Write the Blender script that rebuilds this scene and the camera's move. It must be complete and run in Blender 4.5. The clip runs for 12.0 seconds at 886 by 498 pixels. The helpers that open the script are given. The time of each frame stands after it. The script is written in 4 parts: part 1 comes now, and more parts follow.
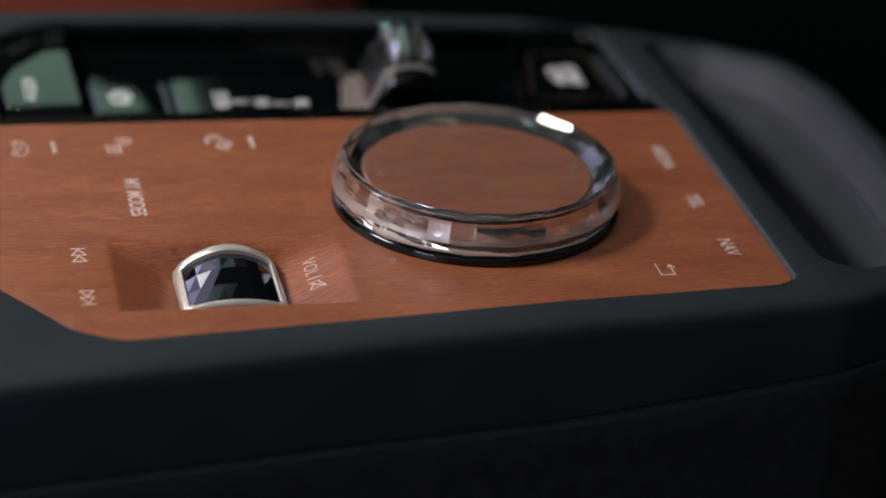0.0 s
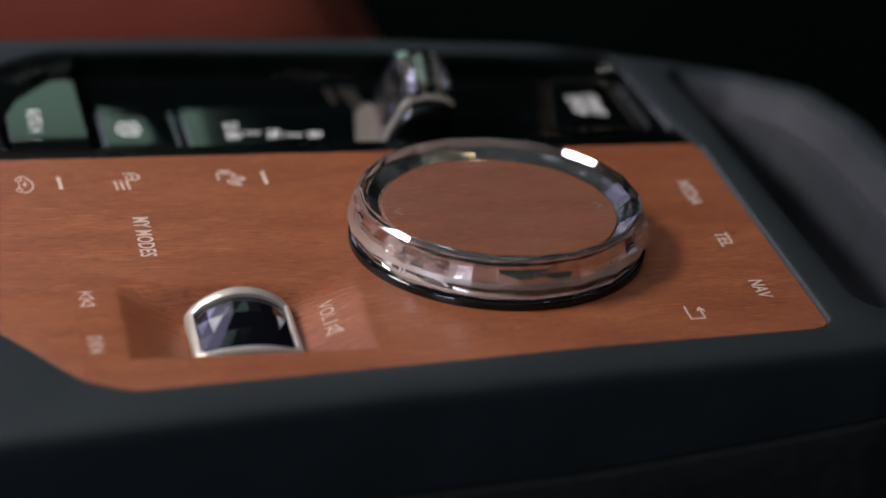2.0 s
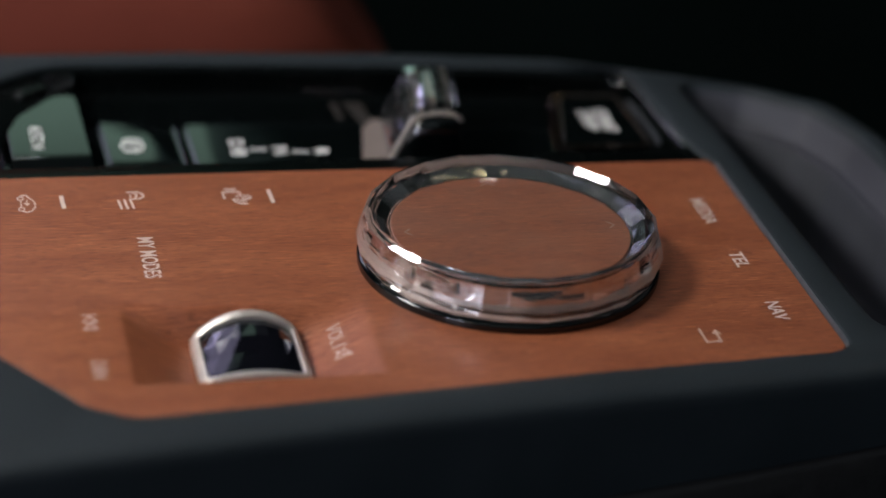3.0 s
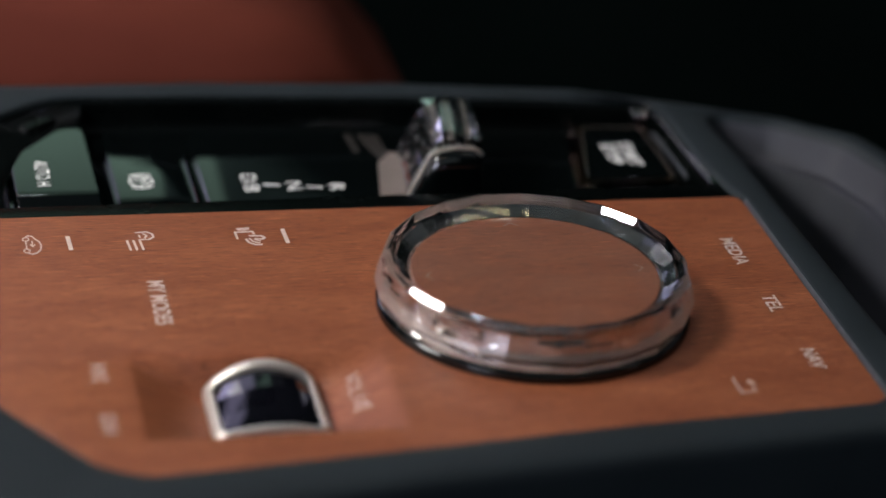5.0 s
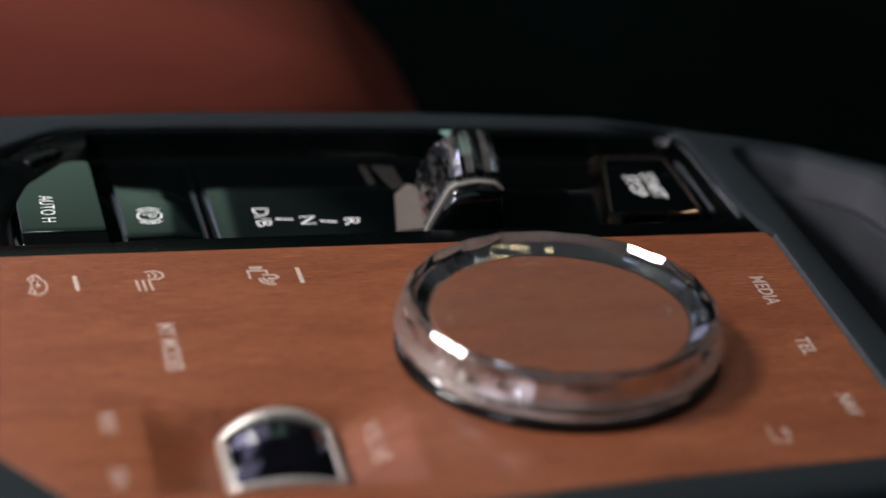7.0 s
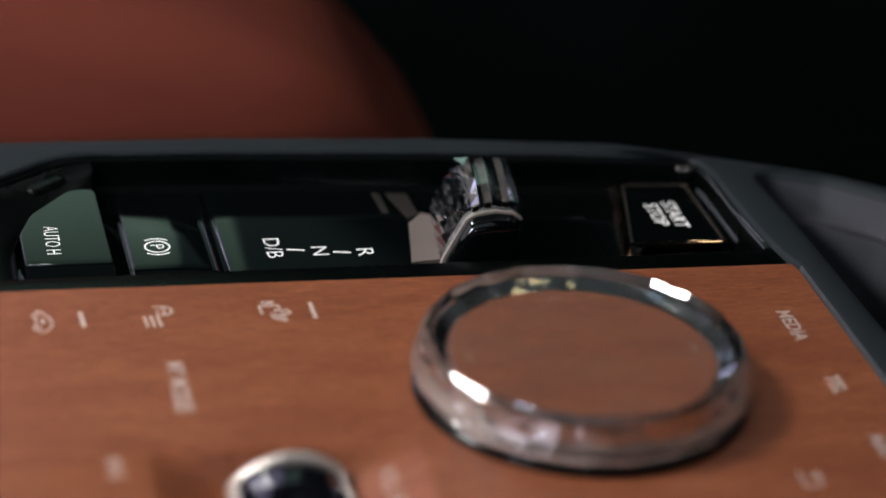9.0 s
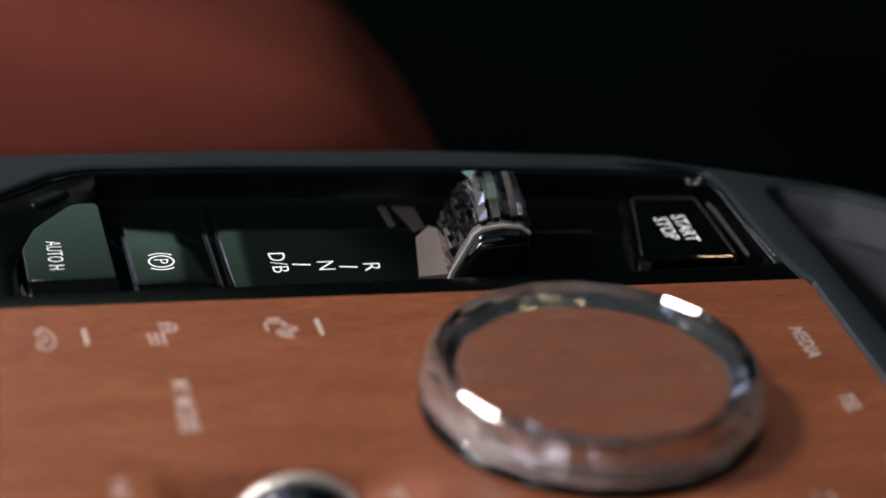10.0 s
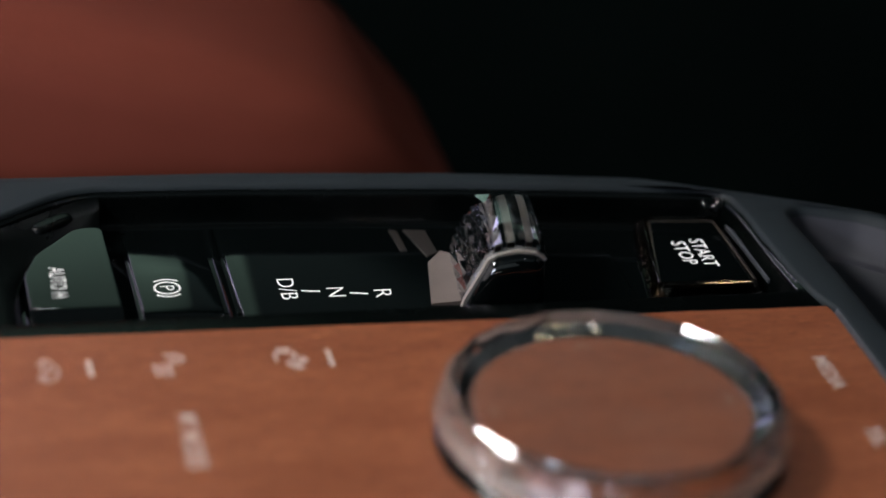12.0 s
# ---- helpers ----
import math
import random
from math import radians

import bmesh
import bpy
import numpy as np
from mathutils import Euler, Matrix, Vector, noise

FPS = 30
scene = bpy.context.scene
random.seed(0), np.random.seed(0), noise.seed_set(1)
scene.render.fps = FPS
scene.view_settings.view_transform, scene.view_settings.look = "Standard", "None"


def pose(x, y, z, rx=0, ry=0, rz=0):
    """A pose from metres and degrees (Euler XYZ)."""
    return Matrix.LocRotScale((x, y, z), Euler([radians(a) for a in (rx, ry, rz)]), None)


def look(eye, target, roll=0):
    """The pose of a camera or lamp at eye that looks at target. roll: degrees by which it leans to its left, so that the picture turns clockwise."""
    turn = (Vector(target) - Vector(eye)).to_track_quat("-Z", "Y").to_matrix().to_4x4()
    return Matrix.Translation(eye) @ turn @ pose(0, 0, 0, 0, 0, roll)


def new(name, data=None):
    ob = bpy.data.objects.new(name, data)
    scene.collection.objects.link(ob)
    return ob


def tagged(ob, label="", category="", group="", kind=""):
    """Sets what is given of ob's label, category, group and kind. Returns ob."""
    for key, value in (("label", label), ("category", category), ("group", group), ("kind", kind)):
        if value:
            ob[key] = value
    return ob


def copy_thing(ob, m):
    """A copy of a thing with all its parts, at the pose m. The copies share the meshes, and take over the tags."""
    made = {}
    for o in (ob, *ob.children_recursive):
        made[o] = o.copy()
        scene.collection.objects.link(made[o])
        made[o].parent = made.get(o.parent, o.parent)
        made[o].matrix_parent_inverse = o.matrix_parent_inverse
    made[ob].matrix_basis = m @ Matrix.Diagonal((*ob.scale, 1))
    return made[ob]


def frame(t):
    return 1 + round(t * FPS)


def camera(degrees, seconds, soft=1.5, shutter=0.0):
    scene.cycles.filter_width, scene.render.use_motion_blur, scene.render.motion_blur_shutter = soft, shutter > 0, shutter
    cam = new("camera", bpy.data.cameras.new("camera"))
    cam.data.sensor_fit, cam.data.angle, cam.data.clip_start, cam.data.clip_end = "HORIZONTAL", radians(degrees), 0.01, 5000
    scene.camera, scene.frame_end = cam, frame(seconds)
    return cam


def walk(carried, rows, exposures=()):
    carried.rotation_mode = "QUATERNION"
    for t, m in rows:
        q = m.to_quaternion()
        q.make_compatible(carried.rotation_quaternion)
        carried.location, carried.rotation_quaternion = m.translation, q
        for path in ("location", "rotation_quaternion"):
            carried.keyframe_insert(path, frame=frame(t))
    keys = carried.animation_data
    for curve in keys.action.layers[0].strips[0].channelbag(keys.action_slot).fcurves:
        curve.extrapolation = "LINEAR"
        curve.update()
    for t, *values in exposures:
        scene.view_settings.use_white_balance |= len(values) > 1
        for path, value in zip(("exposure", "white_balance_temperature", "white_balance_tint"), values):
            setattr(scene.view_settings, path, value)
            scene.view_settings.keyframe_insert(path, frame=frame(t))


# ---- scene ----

# ---------------------------------------------------------------- camera
LENS = 20.73
cam = camera(LENS, 12.0, soft=1.6)
cam.data.dof.use_dof = True
cam.data.dof.focus_distance = 0.486
cam.data.dof.aperture_fstop = 7.2
AHEAD = Vector((0.2145, 0.8708, -0.4424))
ROLL = 4.04
ROWS = [
    (0, -0.11766, -0.45150, 0.21900),
    (0.5, -0.11774, -0.44668, 0.21898),
    (1, -0.11771, -0.44182, 0.21875),
    (1.5, -0.11758, -0.43599, 0.21840),
    (2, -0.11757, -0.43125, 0.21825),
    (2.5, -0.11755, -0.42630, 0.21804),
    (3, -0.11740, -0.42079, 0.21771),
    (5, -0.11728, -0.39993, 0.21684),
    (5.5, -0.11719, -0.39501, 0.21650),
    (6, -0.11716, -0.39016, 0.21627),
    (6.5, -0.11721, -0.38582, 0.21619),
    (7, -0.11717, -0.38070, 0.21591),
    (9, -0.11703, -0.36429, 0.21501),
    (9.5, -0.11711, -0.36050, 0.21506),
    (10, -0.11709, -0.35713, 0.21478),
    (10.5, -0.11714, -0.35471, 0.21482),
    (11, -0.11698, -0.35129, 0.21447),
    (11.5, -0.11688, -0.34764, 0.21413),
    (12, -0.11678, -0.34364, 0.21381),
]
walk(cam, [(t, look((x, y, z), Vector((x, y, z)) + AHEAD, ROLL)) for t, x, y, z in ROWS])

# ---------------------------------------------------------------- light
world = bpy.data.worlds.new("world")
scene.world = world
world.use_nodes = True
world.node_tree.nodes["Background"].inputs[0].default_value = (0.55, 0.7, 0.75, 1)
world.node_tree.nodes["Background"].inputs[1].default_value = 0.006


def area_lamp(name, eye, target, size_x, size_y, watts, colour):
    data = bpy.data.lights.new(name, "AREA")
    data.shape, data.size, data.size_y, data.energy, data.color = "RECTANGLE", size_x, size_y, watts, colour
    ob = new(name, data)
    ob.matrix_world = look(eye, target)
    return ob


# key lamp, placed by the dial's shadow; no fixture is built
area_lamp("key_lamp", (-0.384, 0.072, 0.337), (0, 0, 0), 0.145, 0.09, 2.2, (1.0, 0.975, 0.965))
# unseen spots added for glints in the crystal and the well's corner
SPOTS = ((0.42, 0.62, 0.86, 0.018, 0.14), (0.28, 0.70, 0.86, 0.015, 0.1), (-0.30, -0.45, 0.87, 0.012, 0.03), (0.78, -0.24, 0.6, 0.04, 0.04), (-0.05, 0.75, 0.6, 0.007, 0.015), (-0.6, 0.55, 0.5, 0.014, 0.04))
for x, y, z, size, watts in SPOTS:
    area_lamp("glint_spot", (x, y, z), (0, 0, 0), size, size * 1.6, watts, (0.95, 0.95, 1.0))
# fill light added for the dark nose of the seat
area_lamp("seat_fill_light", (0.97, 0.4, 0.66), (-0.05, 0.24, 0), 1.2, 0.38, 0.12, (0.95, 0.97, 1.0))
# bluish fill light added for the console's front side
area_lamp("console_fill_light", (-0.9, -0.76, 0.38), (-0.2, 0, 0), 0.3, 0.1, 3.6, (0.8, 0.82, 1.0))


# ---------------------------------------------------------------- materials
def material(name, colour, rough=0.5, metal=0.0, coat=0.0, ior=1.5):
    m = bpy.data.materials.new(name)
    m.use_nodes = True
    b = m.node_tree.nodes["Principled BSDF"]
    b.inputs["Base Color"].default_value = (*colour, 1)
    b.inputs["Roughness"].default_value = rough
    b.inputs["Metallic"].default_value = metal
    b.inputs["IOR"].default_value = ior
    b.inputs["Coat Weight"].default_value = coat
    return m


def link(m, a, b):
    m.node_tree.links.new(a, b)


def node(m, kind, **values):
    n = m.node_tree.nodes.new(kind)
    for key, value in values.items():
        n.inputs[key.replace("_", " ")].default_value = value
    return n


def coords(m, scale=(1, 1, 1)):
    c = node(m, "ShaderNodeTexCoord")
    s = node(m, "ShaderNodeMapping")
    s.inputs["Scale"].default_value = scale
    link(m, c.outputs["Object"], s.inputs["Vector"])
    return s.outputs["Vector"]


def ramp(m, source, stops):
    r = node(m, "ShaderNodeValToRGB")
    el = r.color_ramp.elements
    while len(el) < len(stops):
        el.new(0.5)
    for e, (at, c) in zip(el, stops):
        e.position, e.color = at, (*c, 1)
    link(m, source, r.inputs["Fac"])
    return r.outputs["Color"]


def grained(name, dark, light, rough, scale, detail=4, bump=0.0, bump_scale=None, metal=0.0, rough_var=0.08, coat=0.0):
    """A plain material with mottled colour, uneven gloss and a fine relief."""
    m = material(name, light, rough, metal, coat)
    b = m.node_tree.nodes["Principled BSDF"]
    n = node(m, "ShaderNodeTexNoise", Scale=scale, Detail=detail, Roughness=0.6)
    link(m, coords(m), n.inputs["Vector"])
    link(m, ramp(m, n.outputs["Fac"], [(0.3, dark), (0.7, light)]), b.inputs["Base Color"])
    mr = node(m, "ShaderNodeMapRange")
    mr.inputs["To Min"].default_value, mr.inputs["To Max"].default_value = rough - rough_var, rough + rough_var
    link(m, n.outputs["Fac"], mr.inputs["Value"])
    link(m, mr.outputs["Result"], b.inputs["Roughness"])
    if bump:
        n2 = node(m, "ShaderNodeTexNoise", Scale=bump_scale or scale * 4, Detail=3)
        link(m, coords(m), n2.inputs["Vector"])
        bp = node(m, "ShaderNodeBump", Strength=bump, Distance=0.0002)
        link(m, n2.outputs["Fac"], bp.inputs["Height"])
        link(m, bp.outputs["Normal"], b.inputs["Normal"])
    return m


def wood_material():
    m = material("walnut_veneer", (0.26, 0.1, 0.045), 0.42, 0, 0.0)
    b = m.node_tree.nodes["Principled BSDF"]
    wide = node(m, "ShaderNodeTexNoise", Scale=1.0, Detail=4, Roughness=0.6, Distortion=0.3)
    link(m, coords(m, (30, 120, 20)), wide.inputs["Vector"])
    fine = node(m, "ShaderNodeTexNoise", Scale=1.0, Detail=4, Roughness=0.7)
    link(m, coords(m, (240, 2300, 0)), fine.inputs["Vector"])
    pores = node(m, "ShaderNodeTexNoise", Scale=1.0, Detail=2, Roughness=0.5)
    link(m, coords(m, (420, 3000, 0)), pores.inputs["Vector"])
    c1 = ramp(m, wide.outputs["Fac"], [(0.3, (0.232, 0.0635, 0.0248)), (0.5, (0.284, 0.083, 0.0338)), (0.7, (0.345, 0.108, 0.046))])
    c2 = ramp(m, fine.outputs["Fac"], [(0.3, (0.66, 0.62, 0.59)), (0.48, (1, 1, 1)), (0.6, (1.0, 1.0, 1.0)), (0.72, (1.6, 1.65, 1.7))])
    c3 = ramp(m, pores.outputs["Fac"], [(0.3, (0.5, 0.45, 0.42)), (0.44, (1, 1, 1))])
    x1 = m.node_tree.nodes.new("ShaderNodeMix")
    x1.data_type, x1.blend_type = "RGBA", "MULTIPLY"
    x1.inputs["Factor"].default_value = 1.0
    link(m, c1, x1.inputs["A"]), link(m, c2, x1.inputs["B"])
    x2 = m.node_tree.nodes.new("ShaderNodeMix")
    x2.data_type, x2.blend_type = "RGBA", "MULTIPLY"
    x2.inputs["Factor"].default_value = 0.8
    link(m, x1.outputs["Result"], x2.inputs["A"]), link(m, c3, x2.inputs["B"])
    flecks = node(m, "ShaderNodeTexNoise", Scale=1.0, Detail=2, Roughness=0.6)
    link(m, coords(m, (150, 2700, 0)), flecks.inputs["Vector"])
    c4 = ramp(m, flecks.outputs["Fac"], [(0.33, (0.62, 0.58, 0.55)), (0.43, (1, 1, 1)), (0.61, (1, 1, 1)), (0.69, (1.75, 1.95, 2.15))])
    x3 = m.node_tree.nodes.new("ShaderNodeMix")
    x3.data_type, x3.blend_type = "RGBA", "MULTIPLY"
    x3.inputs["Factor"].default_value = 1.0
    link(m, x2.outputs["Result"], x3.inputs["A"]), link(m, c4, x3.inputs["B"])
    link(m, x3.outputs["Result"], b.inputs["Base Color"])
    bp = node(m, "ShaderNodeBump", Strength=0.22, Distance=0.0001)
    link(m, fine.outputs["Fac"], bp.inputs["Height"])
    bp2 = node(m, "ShaderNodeBump", Strength=0.3, Distance=0.00006)
    link(m, pores.outputs["Fac"], bp2.inputs["Height"])
    link(m, bp.outputs["Normal"], bp2.inputs["Normal"])
    link(m, bp2.outputs["Normal"], b.inputs["Normal"])
    mr = node(m, "ShaderNodeMapRange")
    mr.inputs["To Min"].default_value, mr.inputs["To Max"].default_value = 0.36, 0.52
    link(m, fine.outputs["Fac"], mr.inputs["Value"])
    link(m, mr.outputs["Result"], b.inputs["Roughness"])
    return m


def crystal_material(name, flash=0.0, ior=1.56, tint=(1, 1, 1)):
    """Clear crystal; flash is the share of a mirror coating on its facets."""
    m = bpy.data.materials.new(name)
    m.use_nodes = True
    nt = m.node_tree
    nt.nodes.remove(nt.nodes["Principled BSDF"])
    g = nt.nodes.new("ShaderNodeBsdfGlass")
    g.inputs["Color"].default_value = (*tint, 1)
    g.inputs["IOR"].default_value, g.inputs["Roughness"].default_value = ior, 0.0
    total = g.outputs[0]
    if flash:
        shine = nt.nodes.new("ShaderNodeBsdfGlossy")
        shine.inputs["Color"].default_value, shine.inputs["Roughness"].default_value = (0.93, 0.96, 1.0, 1), 0.02
        both = nt.nodes.new("ShaderNodeMixShader")
        both.inputs[0].default_value = flash
        nt.links.new(total, both.inputs[1]), nt.links.new(shine.outputs[0], both.inputs[2])
        total = both.outputs[0]
    nt.links.new(total, nt.nodes["Material Output"].inputs["Surface"])
    return m


def glow_material(name, colour, strength):
    """A softly uneven glow for a panel added outside the car."""
    m = lit_material(name, colour, strength, 0.1)
    n = node(m, "ShaderNodeTexNoise", Scale=3.5, Detail=3)
    link(m, coords(m), n.inputs["Vector"])
    dim = tuple(c * 0.45 for c in colour)
    link(m, ramp(m, n.outputs["Fac"], [(0.35, dim), (0.65, colour)]), m.node_tree.nodes["Principled BSDF"].inputs["Emission Color"])
    return m


def lit_material(name, colour, strength, base=0.6):
    m = material(name, (base, base, base), 0.5)
    b = m.node_tree.nodes["Principled BSDF"]
    b.inputs["Emission Color"].default_value, b.inputs["Emission Strength"].default_value = (*colour, 1), strength
    return m


WOOD = wood_material()


def veiled(m):
    """Lacquer over the wood; a milky reflected veil is mixed into its colour, in cloudy smears."""
    b = m.node_tree.nodes["Principled BSDF"]
    b.inputs["Coat Weight"].default_value, b.inputs["Coat Roughness"].default_value = 1.0, 0.03
    cloud = node(m, "ShaderNodeTexNoise", Scale=70.0, Detail=5, Roughness=0.65, Distortion=0.6)
    link(m, coords(m, (1, 1.6, 0)), cloud.inputs["Vector"])
    film = node(m, "ShaderNodeMapRange")
    film.inputs["From Min"].default_value, film.inputs["From Max"].default_value = 0.3, 0.75
    film.inputs["To Min"].default_value, film.inputs["To Max"].default_value = 0.15, 0.42
    link(m, cloud.outputs["Fac"], film.inputs["Value"])
    x = m.node_tree.nodes.new("ShaderNodeMix")
    x.data_type = "RGBA"
    link(m, film.outputs["Result"], x.inputs["Factor"])
    link(m, b.inputs["Base Color"].links[0].from_socket, x.inputs["A"])
    x.inputs["B"].default_value = (0.15, 0.105, 0.09, 1)
    link(m, x.outputs["Result"], b.inputs["Base Color"])
    return m


DISC_WOOD = veiled(wood_material())
DISC_WOOD.name = "lacquered_walnut"
SOFT = grained("soft_touch_plastic", (0.0112, 0.0164, 0.0196), (0.0155, 0.0223, 0.0265), 0.6, 60, bump=0.25, bump_scale=2500)
TRAY = grained("grey_rubber", (0.027, 0.0275, 0.036), (0.036, 0.037, 0.048), 0.6, 70, bump=0.2, bump_scale=2500)
# tray rubber slightly darker: the bin's shade is put into the colour
BIN = grained("shaded_rubber", (0.024, 0.0265, 0.034), (0.033, 0.036, 0.046), 0.6, 70, bump=0.2, bump_scale=2500)
BLACK_HIDE = grained("black_leatherette", (0.0105, 0.0105, 0.0102), (0.0175, 0.0175, 0.017), 0.6, 300, bump=0.6, bump_scale=900)
GLOSS = grained("gloss_black_plastic", (0.0013, 0.0021, 0.0022), (0.0019, 0.003, 0.0031), 0.04, 35, rough_var=0.02)
MOULD = grained("moulded_black_plastic", (0.0006, 0.0011, 0.0011), (0.0011, 0.0018, 0.0017), 0.26, 60)
SATIN = grained("satin_nickel", (0.72, 0.66, 0.59), (0.82, 0.76, 0.69), 0.4, 90, bump=0.3, bump_scale=5000, metal=0.75)
BRONZE = grained("brushed_bronze", (0.22, 0.175, 0.155), (0.28, 0.22, 0.195), 0.5, 120, bump=0.15, bump_scale=5000, metal=0.45)
COLLAR = grained("silver_foil", (0.82, 0.8, 0.79), (0.9, 0.89, 0.88), 0.08, 300, metal=1.0, rough_var=0.05)
DARK_BRONZE = grained("dark_bronze", (0.06, 0.048, 0.038), (0.11, 0.088, 0.07), 0.4, 900, metal=0.5)
ROSE = grained("rose_satin", (0.17, 0.112, 0.092), (0.24, 0.162, 0.135), 0.4, 200, metal=0.1)
FOIL_GRIT = grained("gritty_bronze_foil", (0.03, 0.026, 0.022), (0.2, 0.165, 0.13), 0.4, 1500, bump=0.6, bump_scale=2500, metal=0.6)
REFLECTED_BRONZE = grained("reflected_bronze", (0.026, 0.022, 0.02), (0.042, 0.036, 0.032), 0.5, 300, metal=0.3)
HIGHLIGHT_METAL = grained("grey_highlight_metal", (0.12, 0.128, 0.143), (0.17, 0.18, 0.2), 0.36, 400, metal=0.7)
HIDE = grained("red_brown_leather", (0.158, 0.034, 0.02), (0.196, 0.0425, 0.026), 0.66, 18, bump=0.4, bump_scale=1200)
CRYSTAL = crystal_material("smoky_crystal", tint=(0.5, 0.46, 0.42))
SMOKE = grained("smoke_grey_foil", (0.12, 0.135, 0.135), (0.2, 0.215, 0.21), 0.08, 150, metal=0.9, rough_var=0.04)
WALL = crystal_material("cut_crystal_wall", flash=0.09)
FLANK = crystal_material("flashed_grip_crystal", flash=0.5)


def broken_cut(m, scale, strength):
    """Breaks the picture in the facets up, as many small cuts would."""
    v = node(m, "ShaderNodeTexVoronoi", Scale=scale)
    b = node(m, "ShaderNodeBump", Strength=strength, Distance=0.0006)
    link(m, coords(m), v.inputs["Vector"]), link(m, v.outputs["Distance"], b.inputs["Height"])
    for n in m.node_tree.nodes:
        if n.bl_idname in ("ShaderNodeBsdfGlass", "ShaderNodeBsdfGlossy"):
            link(m, b.outputs["Normal"], n.inputs["Normal"])


broken_cut(FLANK, 520.0, 0.55)
GRIP = crystal_material("grip_crystal", flash=0.3)
PRINT = grained("pale_print", (0.57, 0.44, 0.395), (0.7, 0.56, 0.5), 0.5, 900)
FAINT = grained("faint_print", (0.2, 0.15, 0.125), (0.28, 0.21, 0.18), 0.4, 900)
BACKLIT = lit_material("backlit_white", (1, 0.97, 0.95), 0.55)
ROOF_GLOW = glow_material("overhead_fill_glow", (0.72, 0.92, 1.0), 0.06)
TUBE = lit_material("glint_tube_white", (1.0, 0.97, 0.95), 36.0)
COOL_TUBE = lit_material("glint_tube_cool", (0.6, 0.74, 1.0), 36.0)
WARM_TUBE = lit_material("glint_tube_warm", (1.0, 0.74, 0.42), 38.0)
STRIP = lit_material("glint_strip_white", (1.0, 0.97, 1.0), 6.5)
REAR = glow_material("rear_sparkle_glow", (1.0, 0.94, 0.98), 1.5)
SIDE_GLOW = glow_material("side_fill_glow", (0.8, 0.95, 1.0), 0.6)
# added overhead glow, graded brighter towards -y for the dial's front bevel
_c, _s, _r = node(ROOF_GLOW, "ShaderNodeTexCoord"), node(ROOF_GLOW, "ShaderNodeSeparateXYZ"), node(ROOF_GLOW, "ShaderNodeMapRange")
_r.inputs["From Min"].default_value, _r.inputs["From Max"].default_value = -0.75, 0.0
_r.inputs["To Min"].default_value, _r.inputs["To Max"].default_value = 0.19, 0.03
link(ROOF_GLOW, _c.outputs["Object"], _s.inputs["Vector"]), link(ROOF_GLOW, _s.outputs["Y"], _r.inputs["Value"])
link(ROOF_GLOW, _r.outputs["Result"], ROOF_GLOW.node_tree.nodes["Principled BSDF"].inputs["Emission Strength"])
CABIN = grained("dark_cabin_trim", (0.003, 0.003, 0.0035), (0.006, 0.0055, 0.006), 0.8, 12, bump=0.3, bump_scale=400)
DOOR = grained("dark_door_trim", (0.0065, 0.0118, 0.0114), (0.01, 0.018, 0.0172), 0.8, 9, bump=0.3, bump_scale=400)
# added glow panel: ramps set the green and violet that gloss parts mirror
OUTSIDE = lit_material("door_window_glow", (0.62, 1.0, 0.8), 0.8, 0.1)
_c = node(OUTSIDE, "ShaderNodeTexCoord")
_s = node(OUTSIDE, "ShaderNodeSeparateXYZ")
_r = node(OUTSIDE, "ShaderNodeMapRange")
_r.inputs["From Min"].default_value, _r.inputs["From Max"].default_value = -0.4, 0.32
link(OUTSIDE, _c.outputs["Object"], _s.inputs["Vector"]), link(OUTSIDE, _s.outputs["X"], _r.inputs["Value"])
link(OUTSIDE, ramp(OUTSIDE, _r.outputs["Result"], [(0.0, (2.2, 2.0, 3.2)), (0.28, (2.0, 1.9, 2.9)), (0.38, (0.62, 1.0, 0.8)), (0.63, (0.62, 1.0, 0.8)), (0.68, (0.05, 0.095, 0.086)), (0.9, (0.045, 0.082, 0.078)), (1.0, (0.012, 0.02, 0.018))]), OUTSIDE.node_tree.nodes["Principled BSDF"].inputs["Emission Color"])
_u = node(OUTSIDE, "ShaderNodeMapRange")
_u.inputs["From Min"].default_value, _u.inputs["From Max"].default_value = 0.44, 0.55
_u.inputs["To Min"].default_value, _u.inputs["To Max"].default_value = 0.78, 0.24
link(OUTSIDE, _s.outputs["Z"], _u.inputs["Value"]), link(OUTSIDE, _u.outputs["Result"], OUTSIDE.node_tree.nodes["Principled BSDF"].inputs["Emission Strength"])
SOFT.node_tree.nodes["Principled BSDF"].inputs["IOR"].default_value = 1.38
MOULD.node_tree.nodes["Principled BSDF"].inputs["IOR"].default_value = 1.22
HIDE.node_tree.nodes["Principled BSDF"].inputs["IOR"].default_value = 1.3
DOOR.node_tree.nodes["Principled BSDF"].inputs["IOR"].default_value = 1.1
CABIN.node_tree.nodes["Principled BSDF"].inputs["IOR"].default_value = 1.15


# ---------------------------------------------------------------- mesh helpers (millimetres in, metres out)
MM = 0.001


